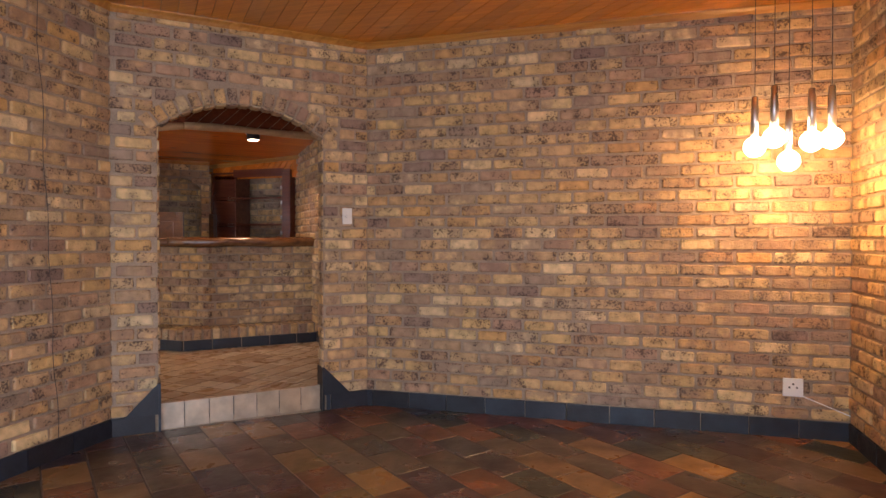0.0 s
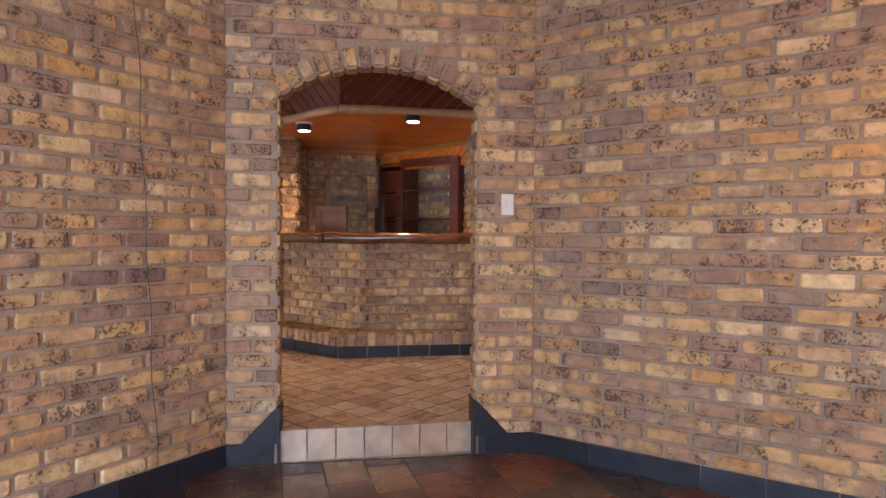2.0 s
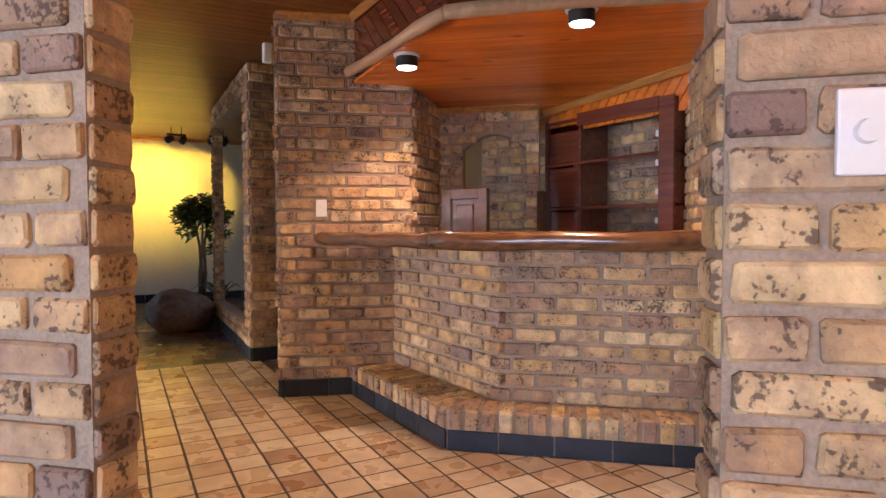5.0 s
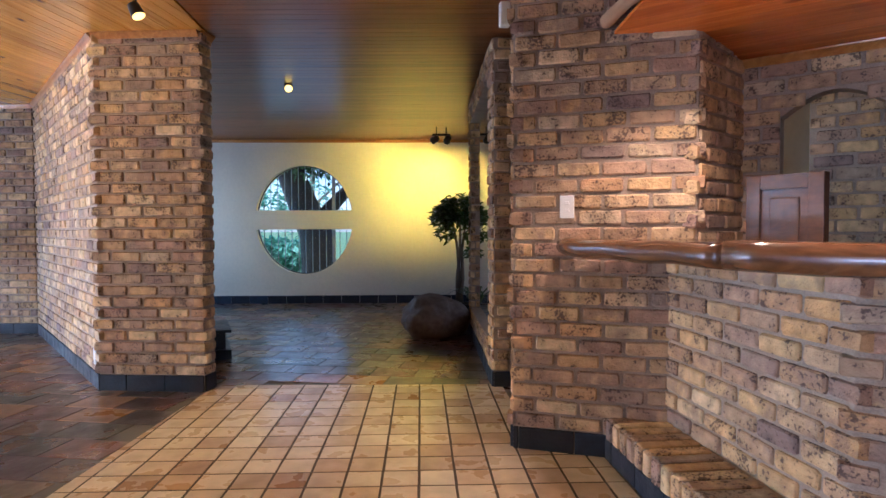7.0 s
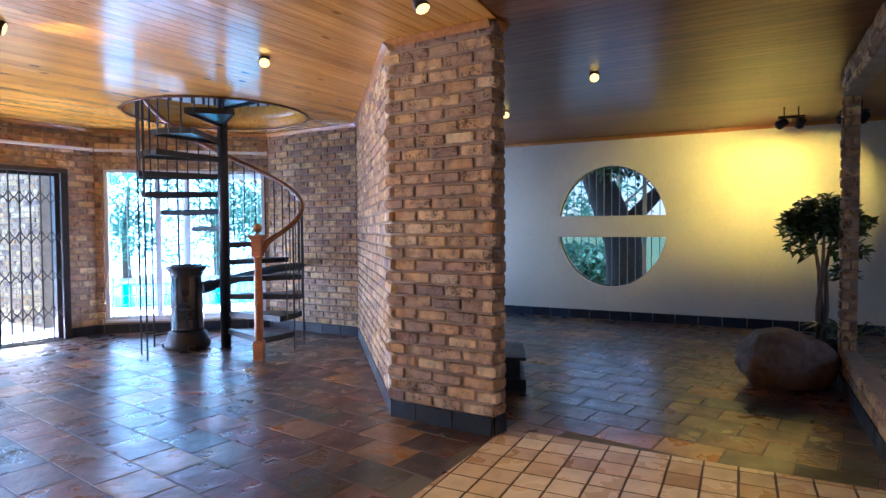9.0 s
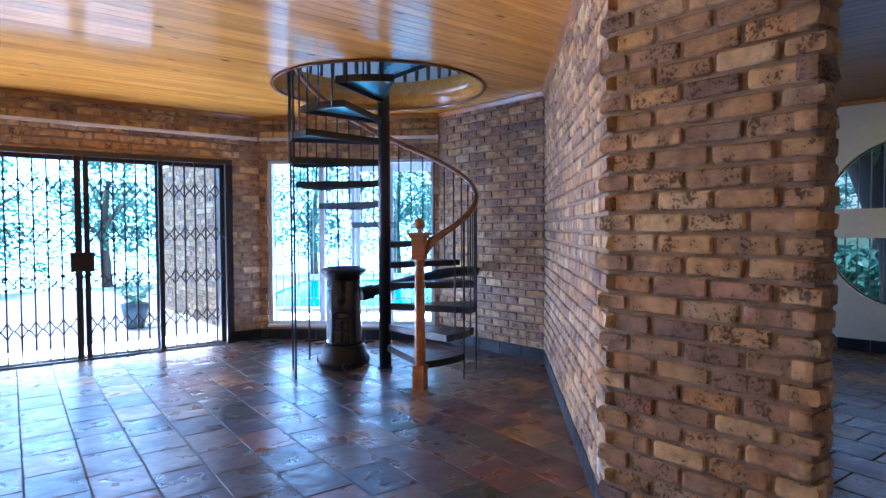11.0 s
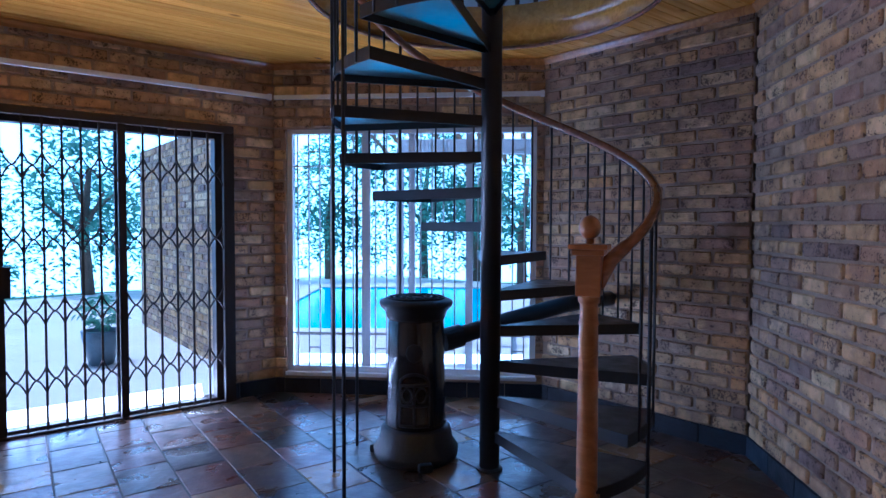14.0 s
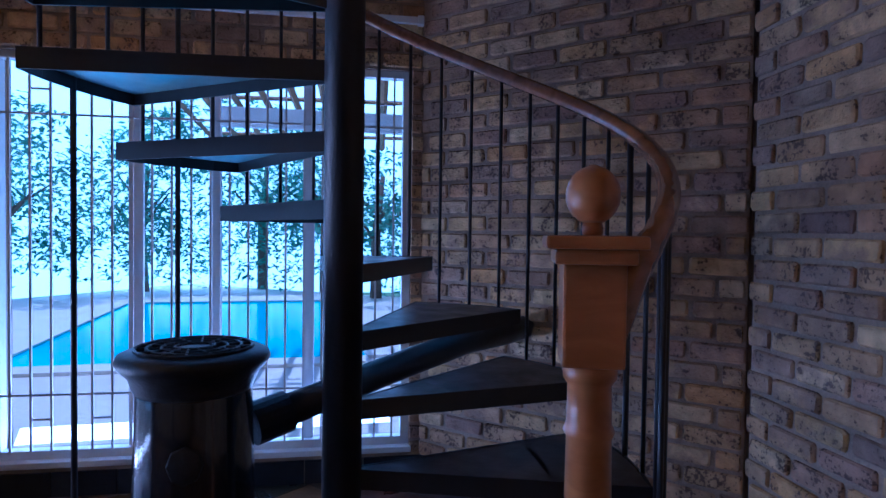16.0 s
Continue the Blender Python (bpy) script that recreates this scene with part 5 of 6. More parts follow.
rl = random.Random(9)
tree = thing("ficus_tree", pose(-9.95, 4.80, UF), "small potted ficus tree with a round leafy crown", "plant")
for k in range(3):
    a = 2.1 * k
    part("trunk", rod([(0.03 * math.cos(a), 0.03 * math.sin(a), 0.3), (0.04 * math.cos(a + 1), 0.04 * math.sin(a + 1), 0.6), (0.03 * math.cos(a + 2), 0.03 * math.sin(a + 2), 0.95), (0.10 * math.cos(a + 2), 0.10 * math.sin(a + 2), 1.35)], [0.026, 0.022, 0.018, 0.008], 8), BARK, tree, smooth=True)
bm = bmesh.new()
for dx, dy, dz, r, n in ((0, 0, 1.44, 0.26, 800), (0.05, -0.17, 1.36, 0.19, 360), (-0.04, 0.18, 1.36, 0.20, 400), (0, 0.20, 1.12, 0.14, 170), (0.02, -0.16, 1.16, 0.13, 130), (0.0, 0.16, 0.90, 0.11, 110)):
    leafy(bm, (dx, dy, dz), r, n, 0.9, rl)
part("crown", bm, LEAF, tree)
bm = bmesh.new()
lathe(bm, [(0.13, 0.0), (0.17, 0.28), (0.18, 0.30), (0.16, 0.30), (0.15, 0.27)], 28)
part("pot", bm, BRONZE, tree, smooth=True)
fern = thing("fern", pose(-9.75, 4.98, UF + 0.25), "strappy green leaves beside the boulder", "plant")
bm = bmesh.new()
for k in range(26):
    a, l = rl.uniform(0, 6.3), rl.uniform(0.25, 0.5)
    c, s = math.cos(a), math.sin(a)
    pts = [Vector((c * l * q, s * l * q, 0.18 * math.sin(q * 2.6) + 0.1 * q)) for q in (0, 0.35, 0.7, 1)]
    w = [0.008, 0.014, 0.011, 0.001]
    L = [bm.verts.new(p + Vector((-s, c, 0)) * ww) for p, ww in zip(pts, w)]
    R = [bm.verts.new(p - Vector((-s, c, 0)) * ww) for p, ww in zip(pts, w)]
    for q in range(3):
        bm.faces.new((L[q], L[q + 1], R[q + 1], R[q]))
part("leaves", bm, LEAF, fern)
hearth = thing("hearth", frame_of((-8.42, 2.42), (-9.1, 2.22))[0], "low black slate hearth beside the wall end", "hearth")
part("base", boxed(0.0, 0.0, UF, 0.66, 0.5, UF + 0.09, 0.006), SKIRT, hearth)
part("body", boxed(0.05, 0.05, UF + 0.09, 0.66, 0.5, UF + 0.25, 0.006), SKIRT, hearth)
part("slab", boxed(0.0, 0.0, UF + 0.25, 0.66, 0.5, UF + 0.28, 0.006), SKIRT, hearth)
glow("passage_light", (-6.60, 6.05, 2.3), 2.2, (1.0, 0.6, 0.12), 0.08)

# ---- spiral staircase ----
PX, PY, SR = -9.01, -1.24, 0.87
stair = thing("spiral_staircase", pose(PX, PY, UF), "black steel spiral staircase with tiled treads and wooden handrail", "staircase")
bm = bmesh.new()
lathe(bm, [(0.057, 0.0), (0.057, 4.0), (0.05, 4.02)], 28)
part("centre_pole", bm, IRON, stair, smooth=True)
bm = bmesh.new()
lathe(bm, [(0.075, 0.0), (0.075, 0.012), (0.062, 0.018)], 28)
part("base_flange", bm, IRON, stair)


def tread_deg(k):
    return 70 + 27 * (k - 1)


def tread_z(k):
    return 0.225 + 0.195 * (k - 1)


def wedge(bm, a0, a1, r0, r1, z0, z1, n=8):
    pts = [(r0 * math.cos(a0), r0 * math.sin(a0))] + [(r1 * math.cos(a0 + (a1 - a0) * k / n), r1 * math.sin(a0 + (a1 - a0) * k / n)) for k in range(n + 1)] + [(r0 * math.cos(a1), r0 * math.sin(a1))]
    slab(bm, pts, z0, z1)


for k in range(1, 15):
    a, z = radians(tread_deg(k) if k > 1 else 81), tread_z(k)
    w = radians(16)
    bm = bmesh.new()
    wedge(bm, a - w, a + w, 0.05, SR, z - 0.012, z - 0.006)
    # folded rims on the long sides and the outer curve
    for s in (-1, 1):
        c = Vector((math.cos(a + s * w), math.sin(a + s * w), 0))
        nrm = Vector((-c.y, c.x, 0)) * (-s * 0.006)
        p = [c * 0.05, c * SR, c * SR + nrm, c * 0.05 + nrm]
        lo = [bm.verts.new((q.x, q.y, z - 0.055)) for q in p]
        hi = [bm.verts.new((q.x, q.y, z + 0.004)) for q in p]
        bm.faces.new(lo)
        bm.faces.new(hi)
        for j in range(4):
            bm.faces.new((lo[j], lo[(j + 1) % 4], hi[(j + 1) % 4], hi[j]))
    n = 8
    for j in range(n):
        b0, b1 = a - w + 2 * w * j / n, a - w + 2 * w * (j + 1) / n
        q = [(SR, b0), (SR, b1), (SR - 0.006, b1), (SR - 0.006, b0)]
        lo = [bm.verts.new((r * math.cos(t), r * math.sin(t), z - 0.055)) for r, t in q]
        hi = [bm.verts.new((r * math.cos(t), r * math.sin(t), z + 0.004)) for r, t in q]
        bm.faces.new(lo)
        bm.faces.new(hi)
        for i in range(4):
            bm.faces.new((lo[i], lo[(i + 1) % 4], hi[(i + 1) % 4], hi[i]))
    bmesh.ops.recalc_face_normals(bm, faces=bm.faces[:])
    t = part("tread", bm, IRON, stair)
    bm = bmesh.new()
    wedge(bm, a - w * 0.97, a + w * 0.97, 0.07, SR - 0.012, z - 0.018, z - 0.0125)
    part("soffit", bm, SOFFIT_WINDOW_BLUE, t, "glossy steel underside, the window's blue reflection put into its colour")
    bm = bmesh.new()
    for r0, r1 in ((0.06, 0.34), (0.344, 0.60), (0.604, SR - 0.01)):
        wedge(bm, a - w * 0.96, a + w * 0.96, r0, r1, z - 0.0055, z + 0.002)
    part("tile_top", bm, TREADTOP, t)


def rail_z(deg):
    return tread_z(1 + (deg - 70) / 27) + 1.0


for k in range(1, 15):
    for j in (-1, 0, 1):
        deg = tread_deg(k) + 9 * j
        if k == 1:
            continue
        a = radians(deg)
        x, y = (SR - 0.0) * math.cos(a), (SR - 0.0) * math.sin(a)
        low = tread_z(k) - 0.05
        if j == 0 and k in (2, 3, 8, 9, 10, 11):
            low = 0.0
        part("baluster", rod([(x, y, low), (x, y, rail_z(deg) - 0.015)], 0.0095 if low == 0.0 else 0.007, 8), IRON, stair, smooth=True)
pts = []
for i in range(0, 103):
    deg = 73 + i * 3.6
    pts.append((SR * math.cos(radians(deg)), SR * math.sin(radians(deg)), rail_z(deg) + (0.02 if i == 0 else 0)))
bm = bmesh.new()
lead = [(0.365, 0.80, 1.12), (0.335, 0.815, 1.17), (0.29, 0.83, 1.225)]
tube(bm, lead + pts[1:], [0.036, 0.036, 0.034, 0.032] + [0.027] * (len(pts) - 2), 14)
part("handrail", bm, RAILWOOD, stair, "polished brown wooden handrail", smooth=True)
newel = thing("newel_post", pose(-8.625, -0.460, UF, 0, 0, 18) @ Matrix.Diagonal((0.93, 0.93, 1.022, 1)), "turned honey wood newel post with ball finial", "post")
bm = bmesh.new()
box(bm, -0.055, -0.055, 0, 0.055, 0.055, 0.20, 0.004)
part("base_block", bm, OAK, newel)
bm = bmesh.new()
lathe(bm, [(0.052, 0.20), (0.040, 0.225), (0.050, 0.24), (0.049, 0.26), (0.047, 0.6), (0.042, 0.93), (0.048, 0.94), (0.042, 0.955), (0.041, 1.02), (0.049, 1.03), (0.051, 1.05), (0.045, 1.06)], 28)
part("turned_shaft", bm, OAK, newel, smooth=True)
bm = bmesh.new()
box(bm, -0.056, -0.056, 1.055, 0.056, 0.056, 1.245, 0.006)
part("head_block", bm, OAK, newel)
bm = bmesh.new()
box(bm, -0.072, -0.072, 1.225, 0.072, 0.072, 1.25, 0.006)
box(bm, -0.088, -0.088, 1.25, 0.088, 0.088, 1.272, 0.006)
part("cap", bm, OAK, newel)
bm = bmesh.new()
lathe(bm, [(0.018, 1.270), (0.02, 1.285), (0.017, 1.295)] + [(0.05 * math.cos(a), 1.340 + 0.05 * math.sin(a)) for a in (radians(-68 + 12 * q) for q in range(13))] + [(0.008, 1.391)], 28)
part("ball_finial", bm, OAK, newel, smooth=True)
# ---- stove ----
stove = thing("stove", pose(-8.89, -1.69, UF, 0, 0, 25) @ Matrix.Diagonal((0.92, 0.92, 1.066, 1)), "old round black cast iron stove with enamelled drum", "stove")
bm = bmesh.new()
lathe(bm, [(0.25, 0.0), (0.27, 0.02), (0.275, 0.06), (0.24, 0.10), (0.225, 0.17), (0.19, 0.19)], 36)
part("foot_ring", bm, CAST, stove, smooth=True)
for k in range(3):
    a = 2 * math.pi * k / 3 + 0.5
    bm = bmesh.new()
    box(bm, 0.21, -0.045, 0.0, 0.31, 0.045, 0.05, 0.02)
    f = part("foot", bm, CAST, stove)
    f.matrix_basis = pose(0, 0, 0, 0, 0, math.degrees(a))
bm = bmesh.new()
lathe(bm, [(0.19, 0.185), (0.20, 0.20), (0.193, 0.22), (0.188, 0.50), (0.180, 0.77), (0.175, 0.785)], 40)
part("drum", bm, ENAMEL, stove, smooth=True)
bm = bmesh.new()
lathe(bm, [(0.18, 0.775), (0.19, 0.79), (0.20, 0.82), (0.228, 0.845), (0.238, 0.862), (0.232, 0.878), (0.205, 0.888), (0.10, 0.892)], 40)
part("lid_rim", bm, CAST, stove, smooth=True)
for r in (0.06, 0.10, 0.145, 0.18):
    bm = bmesh.new()
    tube(bm, [(r * math.cos(2 * math.pi * q / 28), r * math.sin(2 * math.pi * q / 28), 0.893) for q in range(29)], 0.006, 6)
    part("lid_ring", bm, CAST, stove)
for k in range(14):
    bm = bmesh.new()
    a = 2 * math.pi * k / 14
    tube(bm, [(0.05 * math.cos(a), 0.05 * math.sin(a), 0.893), (0.18 * math.cos(a + 0.25), 0.18 * math.sin(a + 0.25), 0.893)], 0.005, 6)
    part("lid_rib", bm, CAST, stove)
front = math.degrees(math.atan2(2.3, 2.9)) - 25
bm = bmesh.new()
lathe(bm, [(0.0, 0.0), (0.055, 0.0), (0.05, 0.012), (0.02, 0.018)], 8)
d = part("medallion", bm, CAST, stove)
d.matrix_basis = pose(0, 0, 0.61, 0, 0, front) @ pose(0.176, 0, 0, 0, 90, 0)
bm = bmesh.new()
for (y0, z0), (y1, z1) in (((-0.09, 0.22), (-0.09, 0.44)), ((0.09, 0.22), (0.09, 0.44)), ((-0.09, 0.22), (0.09, 0.22)), ((-0.09, 0.44), (0.09, 0.44)), ((0, 0.22), (0, 0.44)), ((-0.09, 0.33), (0.09, 0.33))):
    tube(bm, [(math.sqrt(0.19 ** 2 - (y0 + (y1 - y0) * q / 6) ** 2) + 0.006, y0 + (y1 - y0) * q / 6, z0 + (z1 - z0) * q / 6) for q in range(7)], 0.009, 6)
tube(bm, [(math.sqrt(0.19 ** 2 - (0.09 * math.cos(t)) ** 2) + 0.006, 0.09 * math.cos(t), 0.44 + 0.06 * math.sin(t)) for t in (math.pi * q / 10 for q in range(11))], 0.009, 6)
for c in (-0.045, 0.045):
    tube(bm, [(math.sqrt(0.19 ** 2 - (c + 0.032 * math.cos(t)) ** 2) + 0.006, c + 0.032 * math.cos(t), 0.385 + 0.04 * math.sin(t)) for t in (2 * math.pi * q / 12 for q in range(13))], 0.006, 6)
g = part("grate_door", bm, CAST, stove)
g.matrix_basis = pose(0, 0, 0, 0, 0, front)
pipe = thing("flue_pipe", pose(-9.07, -1.88, UF), "black flue pipe rising from stove to wall", "pipe")
part("collar", rod([(0.02, 0.265, 0.680), (-0.09, 0.315, 0.702)], [0.070, 0.070], 20), CAST, pipe, smooth=False)
part("tube", rod([(-0.03, 0.288, 0.690), (-0.42, 0.48, 0.78), (-0.80, 0.65, 0.85), (-0.90, 0.70, 0.86), (-1.02, 0.75, 0.865), (-1.28, 0.78, 0.865)], 0.054, 20), IRON, pipe, smooth=True)

# ---- bay window ----
win = thing("window_bay", m_w @ pose(0, -0.05, 0), "large white steel window with burglar bars", "window", kind="structure")
for x0, x1, z0, z1, dd in ((w0, w1, wz0, wz0 + 0.045, 0.03), (w0, w1, wz1 - 0.04, wz1, 0.03), (w0, w0 + 0.045, wz0, wz1, 0.03), (w1 - 0.045, w1, wz0, wz1, 0.03)):
    part("window_frame", boxed(x0, -dd, z0, x1, dd, z1, 0.005), WHITE, win)
ww = w1 - w0
for f, wd in ((0.26, 0.05), (0.49, 0.04), (0.68, 0.07)):
    part("mullion", boxed(w0 + ww * f - wd / 2, -0.028, wz0 + 0.04, w0 + ww * f + wd / 2, 0.0, wz1 - 0.04, 0.004), WHITE, win)
part("pane", boxed(w0 + 0.04, -0.024, wz0 + 0.04, w1 - 0.04, -0.019, wz1 - 0.04, 0.0), glass, win).visible_shadow = False
part("window_sill", boxed(w0 - 0.01, -0.02, wz0 - 0.03, w1 + 0.01, 0.075, wz0 + 0.002, 0.006), WHITE, win)
bars = thing("burglar_bars", m_w @ pose(0, -0.012, 0), "white burglar bars with rectangular motifs inside the window", "burglar bars")
nb = 22
for k in range(1, nb):
    u = w0 + ww * k / nb
    part("bar", boxed(u - 0.005, -0.005, wz0 + 0.045, u + 0.005, 0.005, wz1 - 0.04, 0.0), WHITE, bars)
for z in (wz0 + 0.32, wz1 - 0.30):
    part("cross_bar", boxed(w0 + 0.04, -0.007, z - 0.005, w1 - 0.04, 0.003, z + 0.005, 0.0), WHITE, bars)
for k in range(1, nb, 3):
    u0, u1 = w0 + ww * k / nb, w0 + ww * (k + 1) / nb
    for z0, z1 in ((wz0 + 0.20, wz0 + 0.32), (wz1 - 0.30, wz1 - 0.18)):
        for z in (z0, z1):
            part("motif_bar", boxed(u0, -0.009, z - 0.005, u1, -0.001, z + 0.005, 0.0), WHITE, bars)
for nm, (mw, u0, u1) in {"a": (m_w, 0.02, len_w - 0.02), "b": (m_d, 0.05, len_d - 0.4)}.items():
    rail = thing("curtain_rail", mw @ pose(0, 0.03, 2.575), "white curtain track on the brick above the opening", "curtain rail")
    part("track", boxed(u0, 0.0, -0.018, u1, 0.028, 0.018, 0.004), WHITE, rail)
    for q in range(4):
        part("bracket", boxed(u0 + 0.1 + (u1 - u0 - 0.2) * q / 3, -0.03, -0.012, u0 + 0.13 + (u1 - u0 - 0.2) * q / 3, 0.0, 0.022, 0.003), WHITE, rail)
    part("end_cap", boxed(u0 - 0.012, -0.004, -0.024, u0 + 0.02, 0.034, 0.024, 0.004), WHITE, rail)

# ---- sliding door and security gate ----
door = thing("door_sliding", m_d @ pose(0, -0.06, 0), "wide glazed sliding door in dark bronze frame", "door", kind="structure")
for x0, x1, z0, z1 in ((d0, d0 + 0.06, UF, dz1), (d1 - 0.06, d1, UF, dz1), (d0, d1, dz1 - 0.06, dz1), (d0, d1, UF - 0.005, UF + 0.03)):
    part("door_frame", boxed(x0, -0.05, z0, x1, 0.05, z1, 0.004), BRONZE, door)
for u in (1.12, 1.88, 2.75, 3.55):
    part("stile", boxed(u - 0.03, -0.04, UF + 0.03, u + 0.03, 0.0, dz1 - 0.06, 0.004), BRONZE, door)
part("pane", boxed(d0 + 0.05, -0.024, UF + 0.03, d1 - 0.05, -0.019, dz1 - 0.05, 0.0), glass, door).visible_shadow = False
gate = thing("security_gate", m_d @ pose(0, 0.055, 0), "closed brown expanding trellis security gate across the door", "gate")
part("top_track", boxed(d0 - 0.06, -0.025, dz1 - 0.02, d1 + 0.05, 0.025, dz1 + 0.035, 0.004), GATE, gate)
part("bottom_track", boxed(d0 - 0.02, -0.02, UF, d1, 0.02, UF + 0.018, 0.003), GATE, gate)
part("end_post", boxed(d0 - 0.06, -0.025, UF, d0 + 0.02, 0.025, dz1 - 0.02, 0.004), BRONZE, gate)
ub = d0 + 0.02
posts = (1.12, 1.82, 1.90, 2.75, 3.55)
for u in posts:
    part("post", boxed(u - 0.025, -0.018, UF + 0.018, u + 0.025, 0.018, dz1 - 0.02, 0.003), BRONZE, gate)
part("lock_box", boxed(1.76, -0.02, 1.08, 1.97, 0.04, 1.28, 0.008), BRONZE, gate)
edges_u = [ub, 1.095, 1.145, 1.795, 1.925, 2.725, 2.775, 3.525, 3.575, d1]
for a, b in zip(edges_u[::2], edges_u[1::2]):
    n = max(2, round((b - a) / 0.118))
    step_u = (b - a) / n
    for k in range(1, n):
        part("gate_bar", boxed(a + k * step_u - 0.0075, -0.006, UF + 0.018, a + k * step_u + 0.0075, 0.006, dz1 - 0.02, 0.0), GATE, gate)
    for zc in (0.53, 0.98, 1.45, 1.93):
        bm = bmesh.new()
        for k in range(n):
            u = a + k * step_u
            for s in (-1, 1):
                pts = []
                for q in range(9):
                    f = q / 8
                    curve = 0.085 * math.copysign(abs(2 * f - 1) ** 1.6, 2 * f - 1)
                    pts.append((u + step_u * f, 0.010 * s, zc + s * curve))
                tube(bm, pts, 0.0065, 5)
        part("lattice", bm, GATE, gate)

# ---- outside ----
bm = bmesh.new()
slab(bm, [(-400, -400), (400, -400), (400, 400), (-400, 400)], -0.30, -0.20)
tagged(part("ground", bm, LAWN), "lawn reaching to the horizon", "ground", kind="structure")
bm = bmesh.new()
slab(bm, [(-10.1, -3.0), (-9.3, -3.9), (-3.0, -5.2), (-3.0, -13), (-19, -13), (-19, -1.2), (-10.8, -1.2)], -0.2, 0.09)
tagged(part("pavement", bm, PAVE), "pale sunlit patio paving", "pavement", kind="structure")
bm = bmesh.new()
slab(bm, [(-17.5, -7.4), (-15.2, -10.3), (-10.9, -6.7), (-13.2, -3.8)], 0.08, 0.10)
tagged(part("water_pool", bm, WATER), "bright turquoise swimming pool", "pool", kind="structure")
coping = thing("pool_coping", Matrix.Identity(4), "pale coping round the pool", "coping", kind="structure")
pc = [(-17.5, -7.4), (-15.2, -10.3), (-10.9, -6.7), (-13.2, -3.8)]
for p, q in zip(pc, pc[1:] + pc[:1]):
    m, l = frame_of(p, q)
    ob = part("coping_stone", boxed(0, -0.32, 0.09, l, 0.0, 0.13, 0.008), PLASTER_OUT, coping)
    ob.matrix_basis = m
rg = random.Random(21)
# added glowing sheet for the overbright sky beyond the garden; it lights the rooms
SKY_GLOW = emitter("backdrop_glow", (0.62, 0.86, 1.0), 5.2)
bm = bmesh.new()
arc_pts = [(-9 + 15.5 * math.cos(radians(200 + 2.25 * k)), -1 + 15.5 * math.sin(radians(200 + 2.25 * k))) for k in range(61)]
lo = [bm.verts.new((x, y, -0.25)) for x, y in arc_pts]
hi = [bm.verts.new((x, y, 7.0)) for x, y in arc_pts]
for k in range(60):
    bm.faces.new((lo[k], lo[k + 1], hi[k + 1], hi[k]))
tagged(part("backdrop", bm, SKY_GLOW), "added glowing sheet standing in for bright sky beyond the garden", "backdrop", kind="structure")


def garden_tree(x, y, h, r, n, label):
    t = thing("garden_tree", pose(x, y, 0.0), label, "tree", "garden trees")
    part("trunk", rod([(0, 0, -0.1), (0.1, 0.05, h * 0.4), (0.0, 0.15, h * 0.75)], [0.14, 0.10, 0.05], 10), BARK, t, smooth=True)
    for k in range(4):
        a = k * 1.6
        part("limb", rod([(0.06, 0.05, h * (0.35 + 0.06 * k)), (r * 0.5 * math.cos(a), r * 0.5 * math.sin(a), h * (0.55 + 0.06 * k))], [0.05, 0.02], 7), BARK, t)
    bm = bmesh.new()
    for k in range(9):
        a, q = rg.uniform(0, 6.3), rg.uniform(0.1, 0.75)
        leafy(bm, (r * q * math.cos(a), r * q * math.sin(a), h * rg.uniform(0.35, 1.0)), r * rg.uniform(0.35, 0.55), n // 9, 1.7, rg)
    part("crown", bm, GARDEN, t)


for x, y, h, r in ((-19.5, -9.0, 4.0, 1.7), (-17.0, -12.2, 3.8, 1.6), (-20.5, -5.0, 4.4, 1.7), (-11.2, -13.0, 3.6, 1.6), (-6.6, -12.6, 3.6, 1.6), (-2.4, -11.5, 3.6, 1.6), (-8.4, -12.9, 3.4, 1.9), (-18.6, -7.0, 3.6, 1.9), (-14.4, -12.9, 3.6, 2.0), (-18.9, -10.4, 4.4, 1.9), (-4.6, -12.0, 3.4, 1.9), (-17.2, 0.4, 4.6, 1.6), (-17.5, 3.8, 4.8, 1.9), (-19.6, 2.0, 4.8, 2.1), (-20.2, 5.2, 4.6, 2.1), (-17.0, 6.4, 4.6, 1.7)):
    garden_tree(x, y, h, r, 2600, "leafy sunlit garden tree")
t = thing("garden_tree", pose(-15.3, 2.62, -0.2), "dark thick leaning tree trunk outside the round window", "tree")
# trunk colour darkened for the canopy's shade
part("trunk", rod([(0, 0.04, 0), (0, 0, 0.9), (0.02, -0.05, 1.5), (0.05, -0.30, 2.1), (0.1, -0.52, 2.7), (0.2, -0.80, 4.2)], [0.42, 0.35, 0.34, 0.30, 0.28, 0.2], 16), DARKBARK, t, smooth=True)
part("limb", rod([(0.02, -0.1, 1.65), (0.0, 0.45, 2.25), (0.1, 0.9, 2.7)], [0.16, 0.13, 0.08], 12), DARKBARK, t, smooth=True)
bm = bmesh.new()
for dy, dz, r in ((-0.5, 3.3, 0.9), (0.5, 3.2, 0.9), (-1.2, 3.4, 0.8), (1.2, 3.4, 0.8)):
    leafy(bm, (0.1, dy, dz), r, 500, 2.2, rg)
part("crown", bm, LEAF, t)
bm = bmesh.new()
for k in range(7):
    leafy(bm, (-16.8 + rg.uniform(-0.3, 0.3), 0.2 + 0.3 * k, 0.5 + rg.uniform(0, 0.35)), 0.6, 330, 2.4, rg)
tagged(part("shrubs", bm, GARDEN), "blue green shrubs outside the round window", kind="stuff")
bm = bmesh.new()
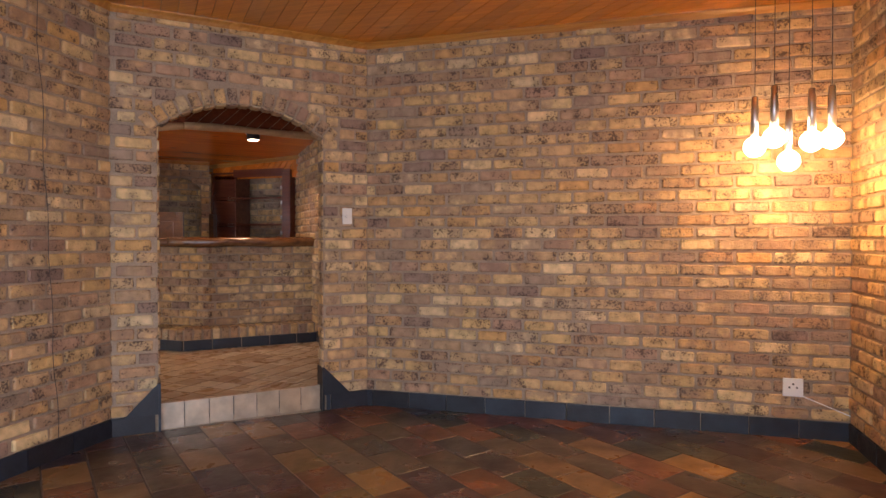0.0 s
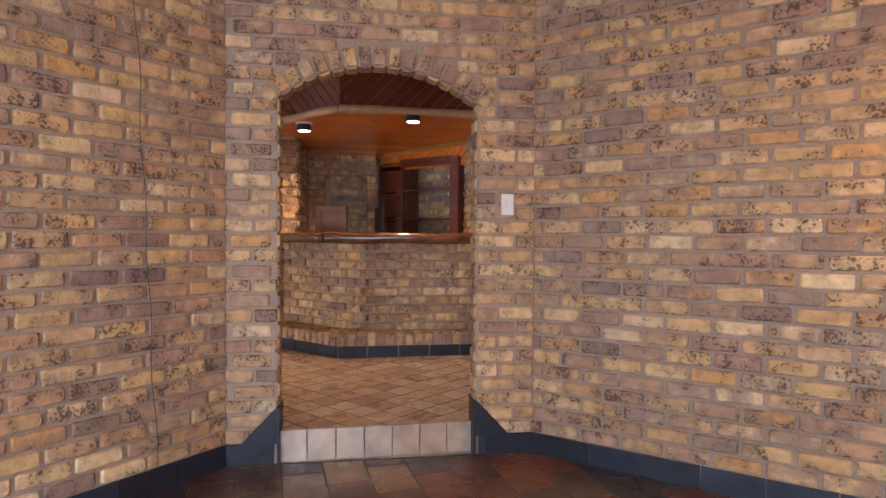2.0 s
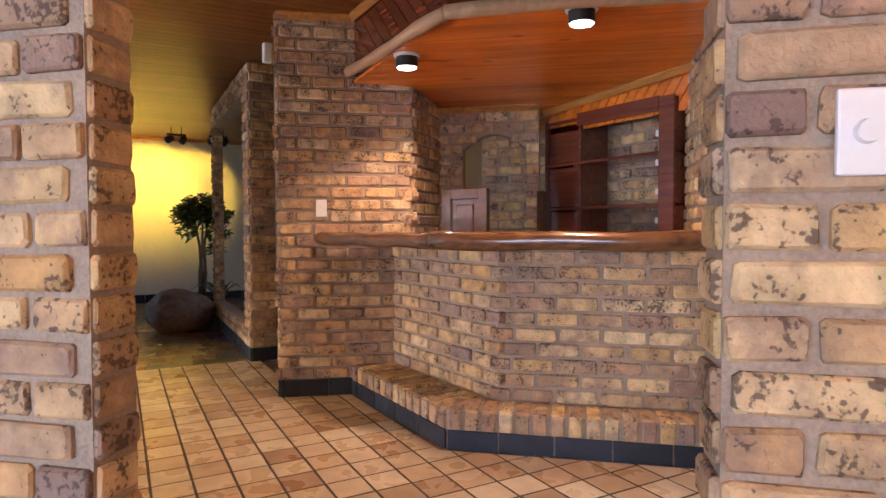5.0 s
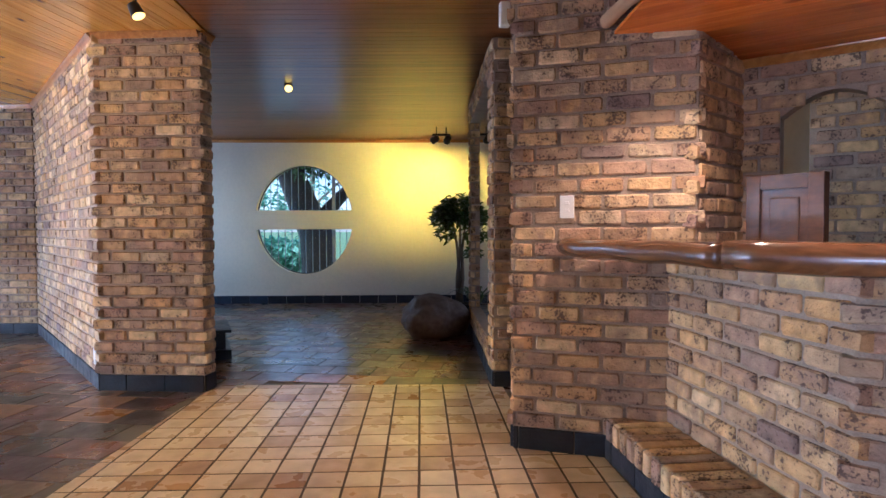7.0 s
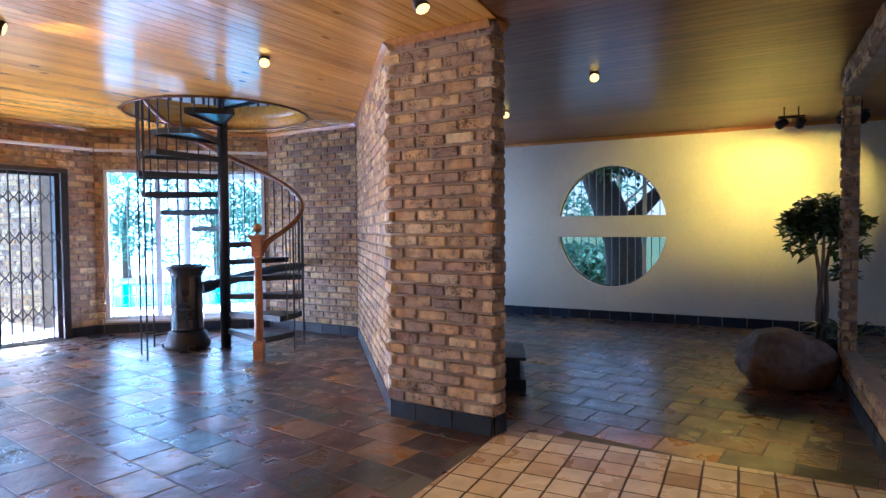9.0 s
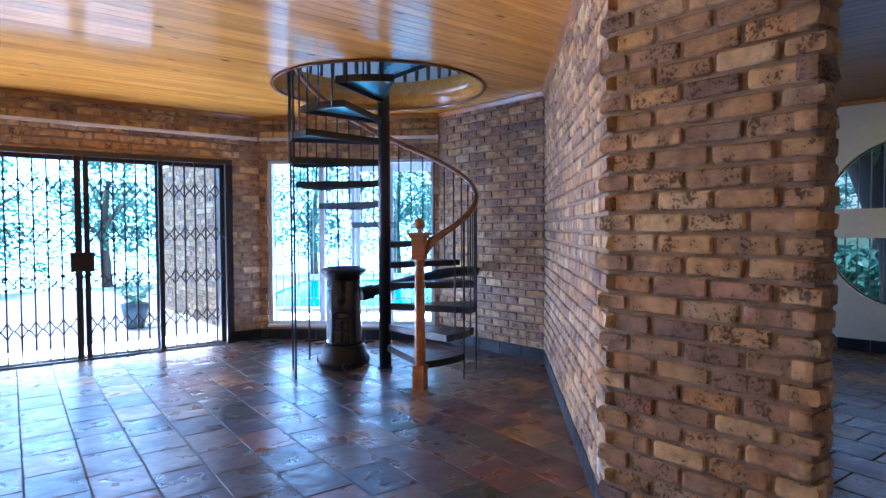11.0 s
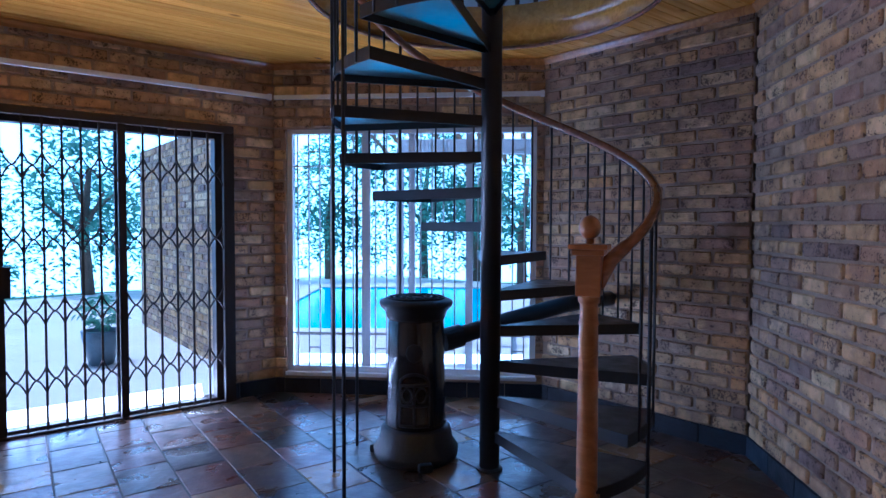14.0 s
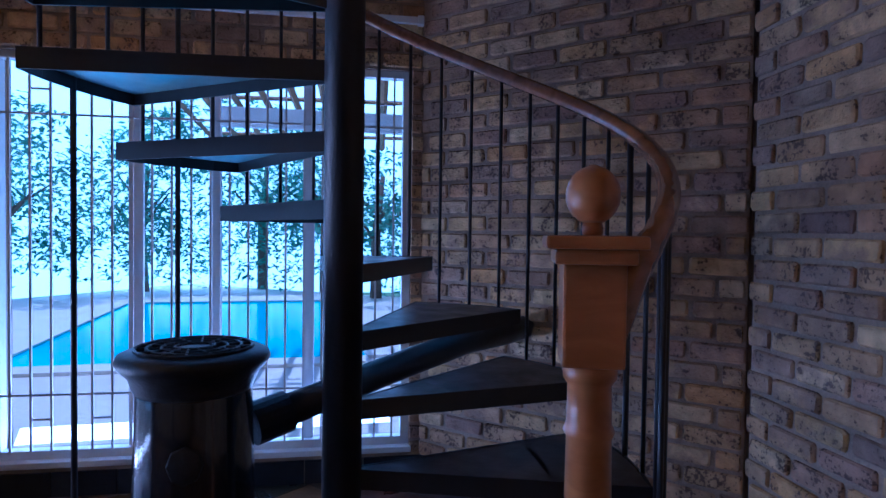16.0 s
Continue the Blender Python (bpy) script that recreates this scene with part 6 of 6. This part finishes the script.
prism(bm, [(0, -0.2), (3.2, -0.2), (3.2, 2.6), (0, 2.6)], -0.22, frame_of((-9.6, -5.2), (-10.2, -8.2))[0])
tagged(part("wall_patio", bm, MORTAR), "low brick garden wall beside the patio", "wall", kind="structure")
pw = bpy.data.objects["wall_patio"]
bricks_on(pw, 3.05, -0.1, 2.58, None, (0, 0), 0, (0.5, 1.5), 0.0, frame_of((-9.6, -5.2), (-10.2, -8.2))[0])
pot = thing("plant_pot", pose(-8.80, -6.05, 0.09) @ Matrix.Scale(0.72, 4), "blue grey glazed patio pot with a shrub", "plant pot")
bm = bmesh.new()
lathe(bm, [(0.16, 0.0), (0.24, 0.35), (0.26, 0.50), (0.22, 0.50), (0.20, 0.45)], 28)
part("pot", bm, POT, pot, smooth=True)
bm = bmesh.new()
leafy(bm, (0, 0, 0.75), 0.32, 260, 1.4, rg)
part("shrub", bm, GARDEN, pot)
bm = bmesh.new()
for k in range(62):
    a = radians(199 + 2.2 * k)
    for q in range(3):
        z = 0.75 + 0.85 * q + rg.uniform(-0.3, 0.4)
        rr = 13.2 + rg.uniform(-0.6, 0.9)
        leafy(bm, (-9 + rr * math.cos(a), -1 + rr * math.sin(a), z), rg.uniform(0.55, 0.85), 150, 1.5, rg, 0.9)
tagged(part("hedge", bm, GARDEN), "tall loose blue green hedge behind pool and patio", kind="stuff")
porch = thing("patio_roof", Matrix.Identity(4), "white patio roof on slim posts beside the pool", "patio roof")
for x, y in ((-11.6, -4.4), (-13.2, -2.2), (-17.0, -3.2)):
    part("post", rod([(x, y, 0.08), (x, y, 2.5)], 0.05, 12), WHITE, porch)
for p, q in (((-11.6, -4.4), (-13.2, -2.2)), ((-13.2, -2.2), (-17.0, -3.2))):
    m, l = frame_of(p, q)
    ob = part("beam", boxed(0, -0.04, 2.42, l, 0.04, 2.60, 0.006), WHITE, porch)
    ob.matrix_basis = m

# lean-to over the patio beside the bay: brown rafters under pale sheeting
for k in range(9):
    f = k / 8
    x, y = -10.9 + (-9.75 + 10.9) * f, -1.9 + (-3.75 + 1.9) * f
    part("rafter", rod([(x, y, 2.95), (x - 3.1, y - 1.9, 2.50)], 0.035, 4), POLE, porch)
for k in range(3):
    f = 0.25 + 0.33 * k
    part("batten", rod([(-10.9 - 3.1 * f, -1.9 - 1.9 * f, 2.99 - 0.45 * f), (-9.75 - 3.1 * f, -3.75 - 1.9 * f, 2.99 - 0.45 * f)], 0.022, 4), POLE, porch)

# ---- bricks, slates and tiles ----
for spots, parent, most, *rest in LATER:
    kind, meshes, label = rest if rest else ("brick", BRICKS, "rest of the brickwork")
    place_pieces(kind, spots, meshes, parent, most, label)
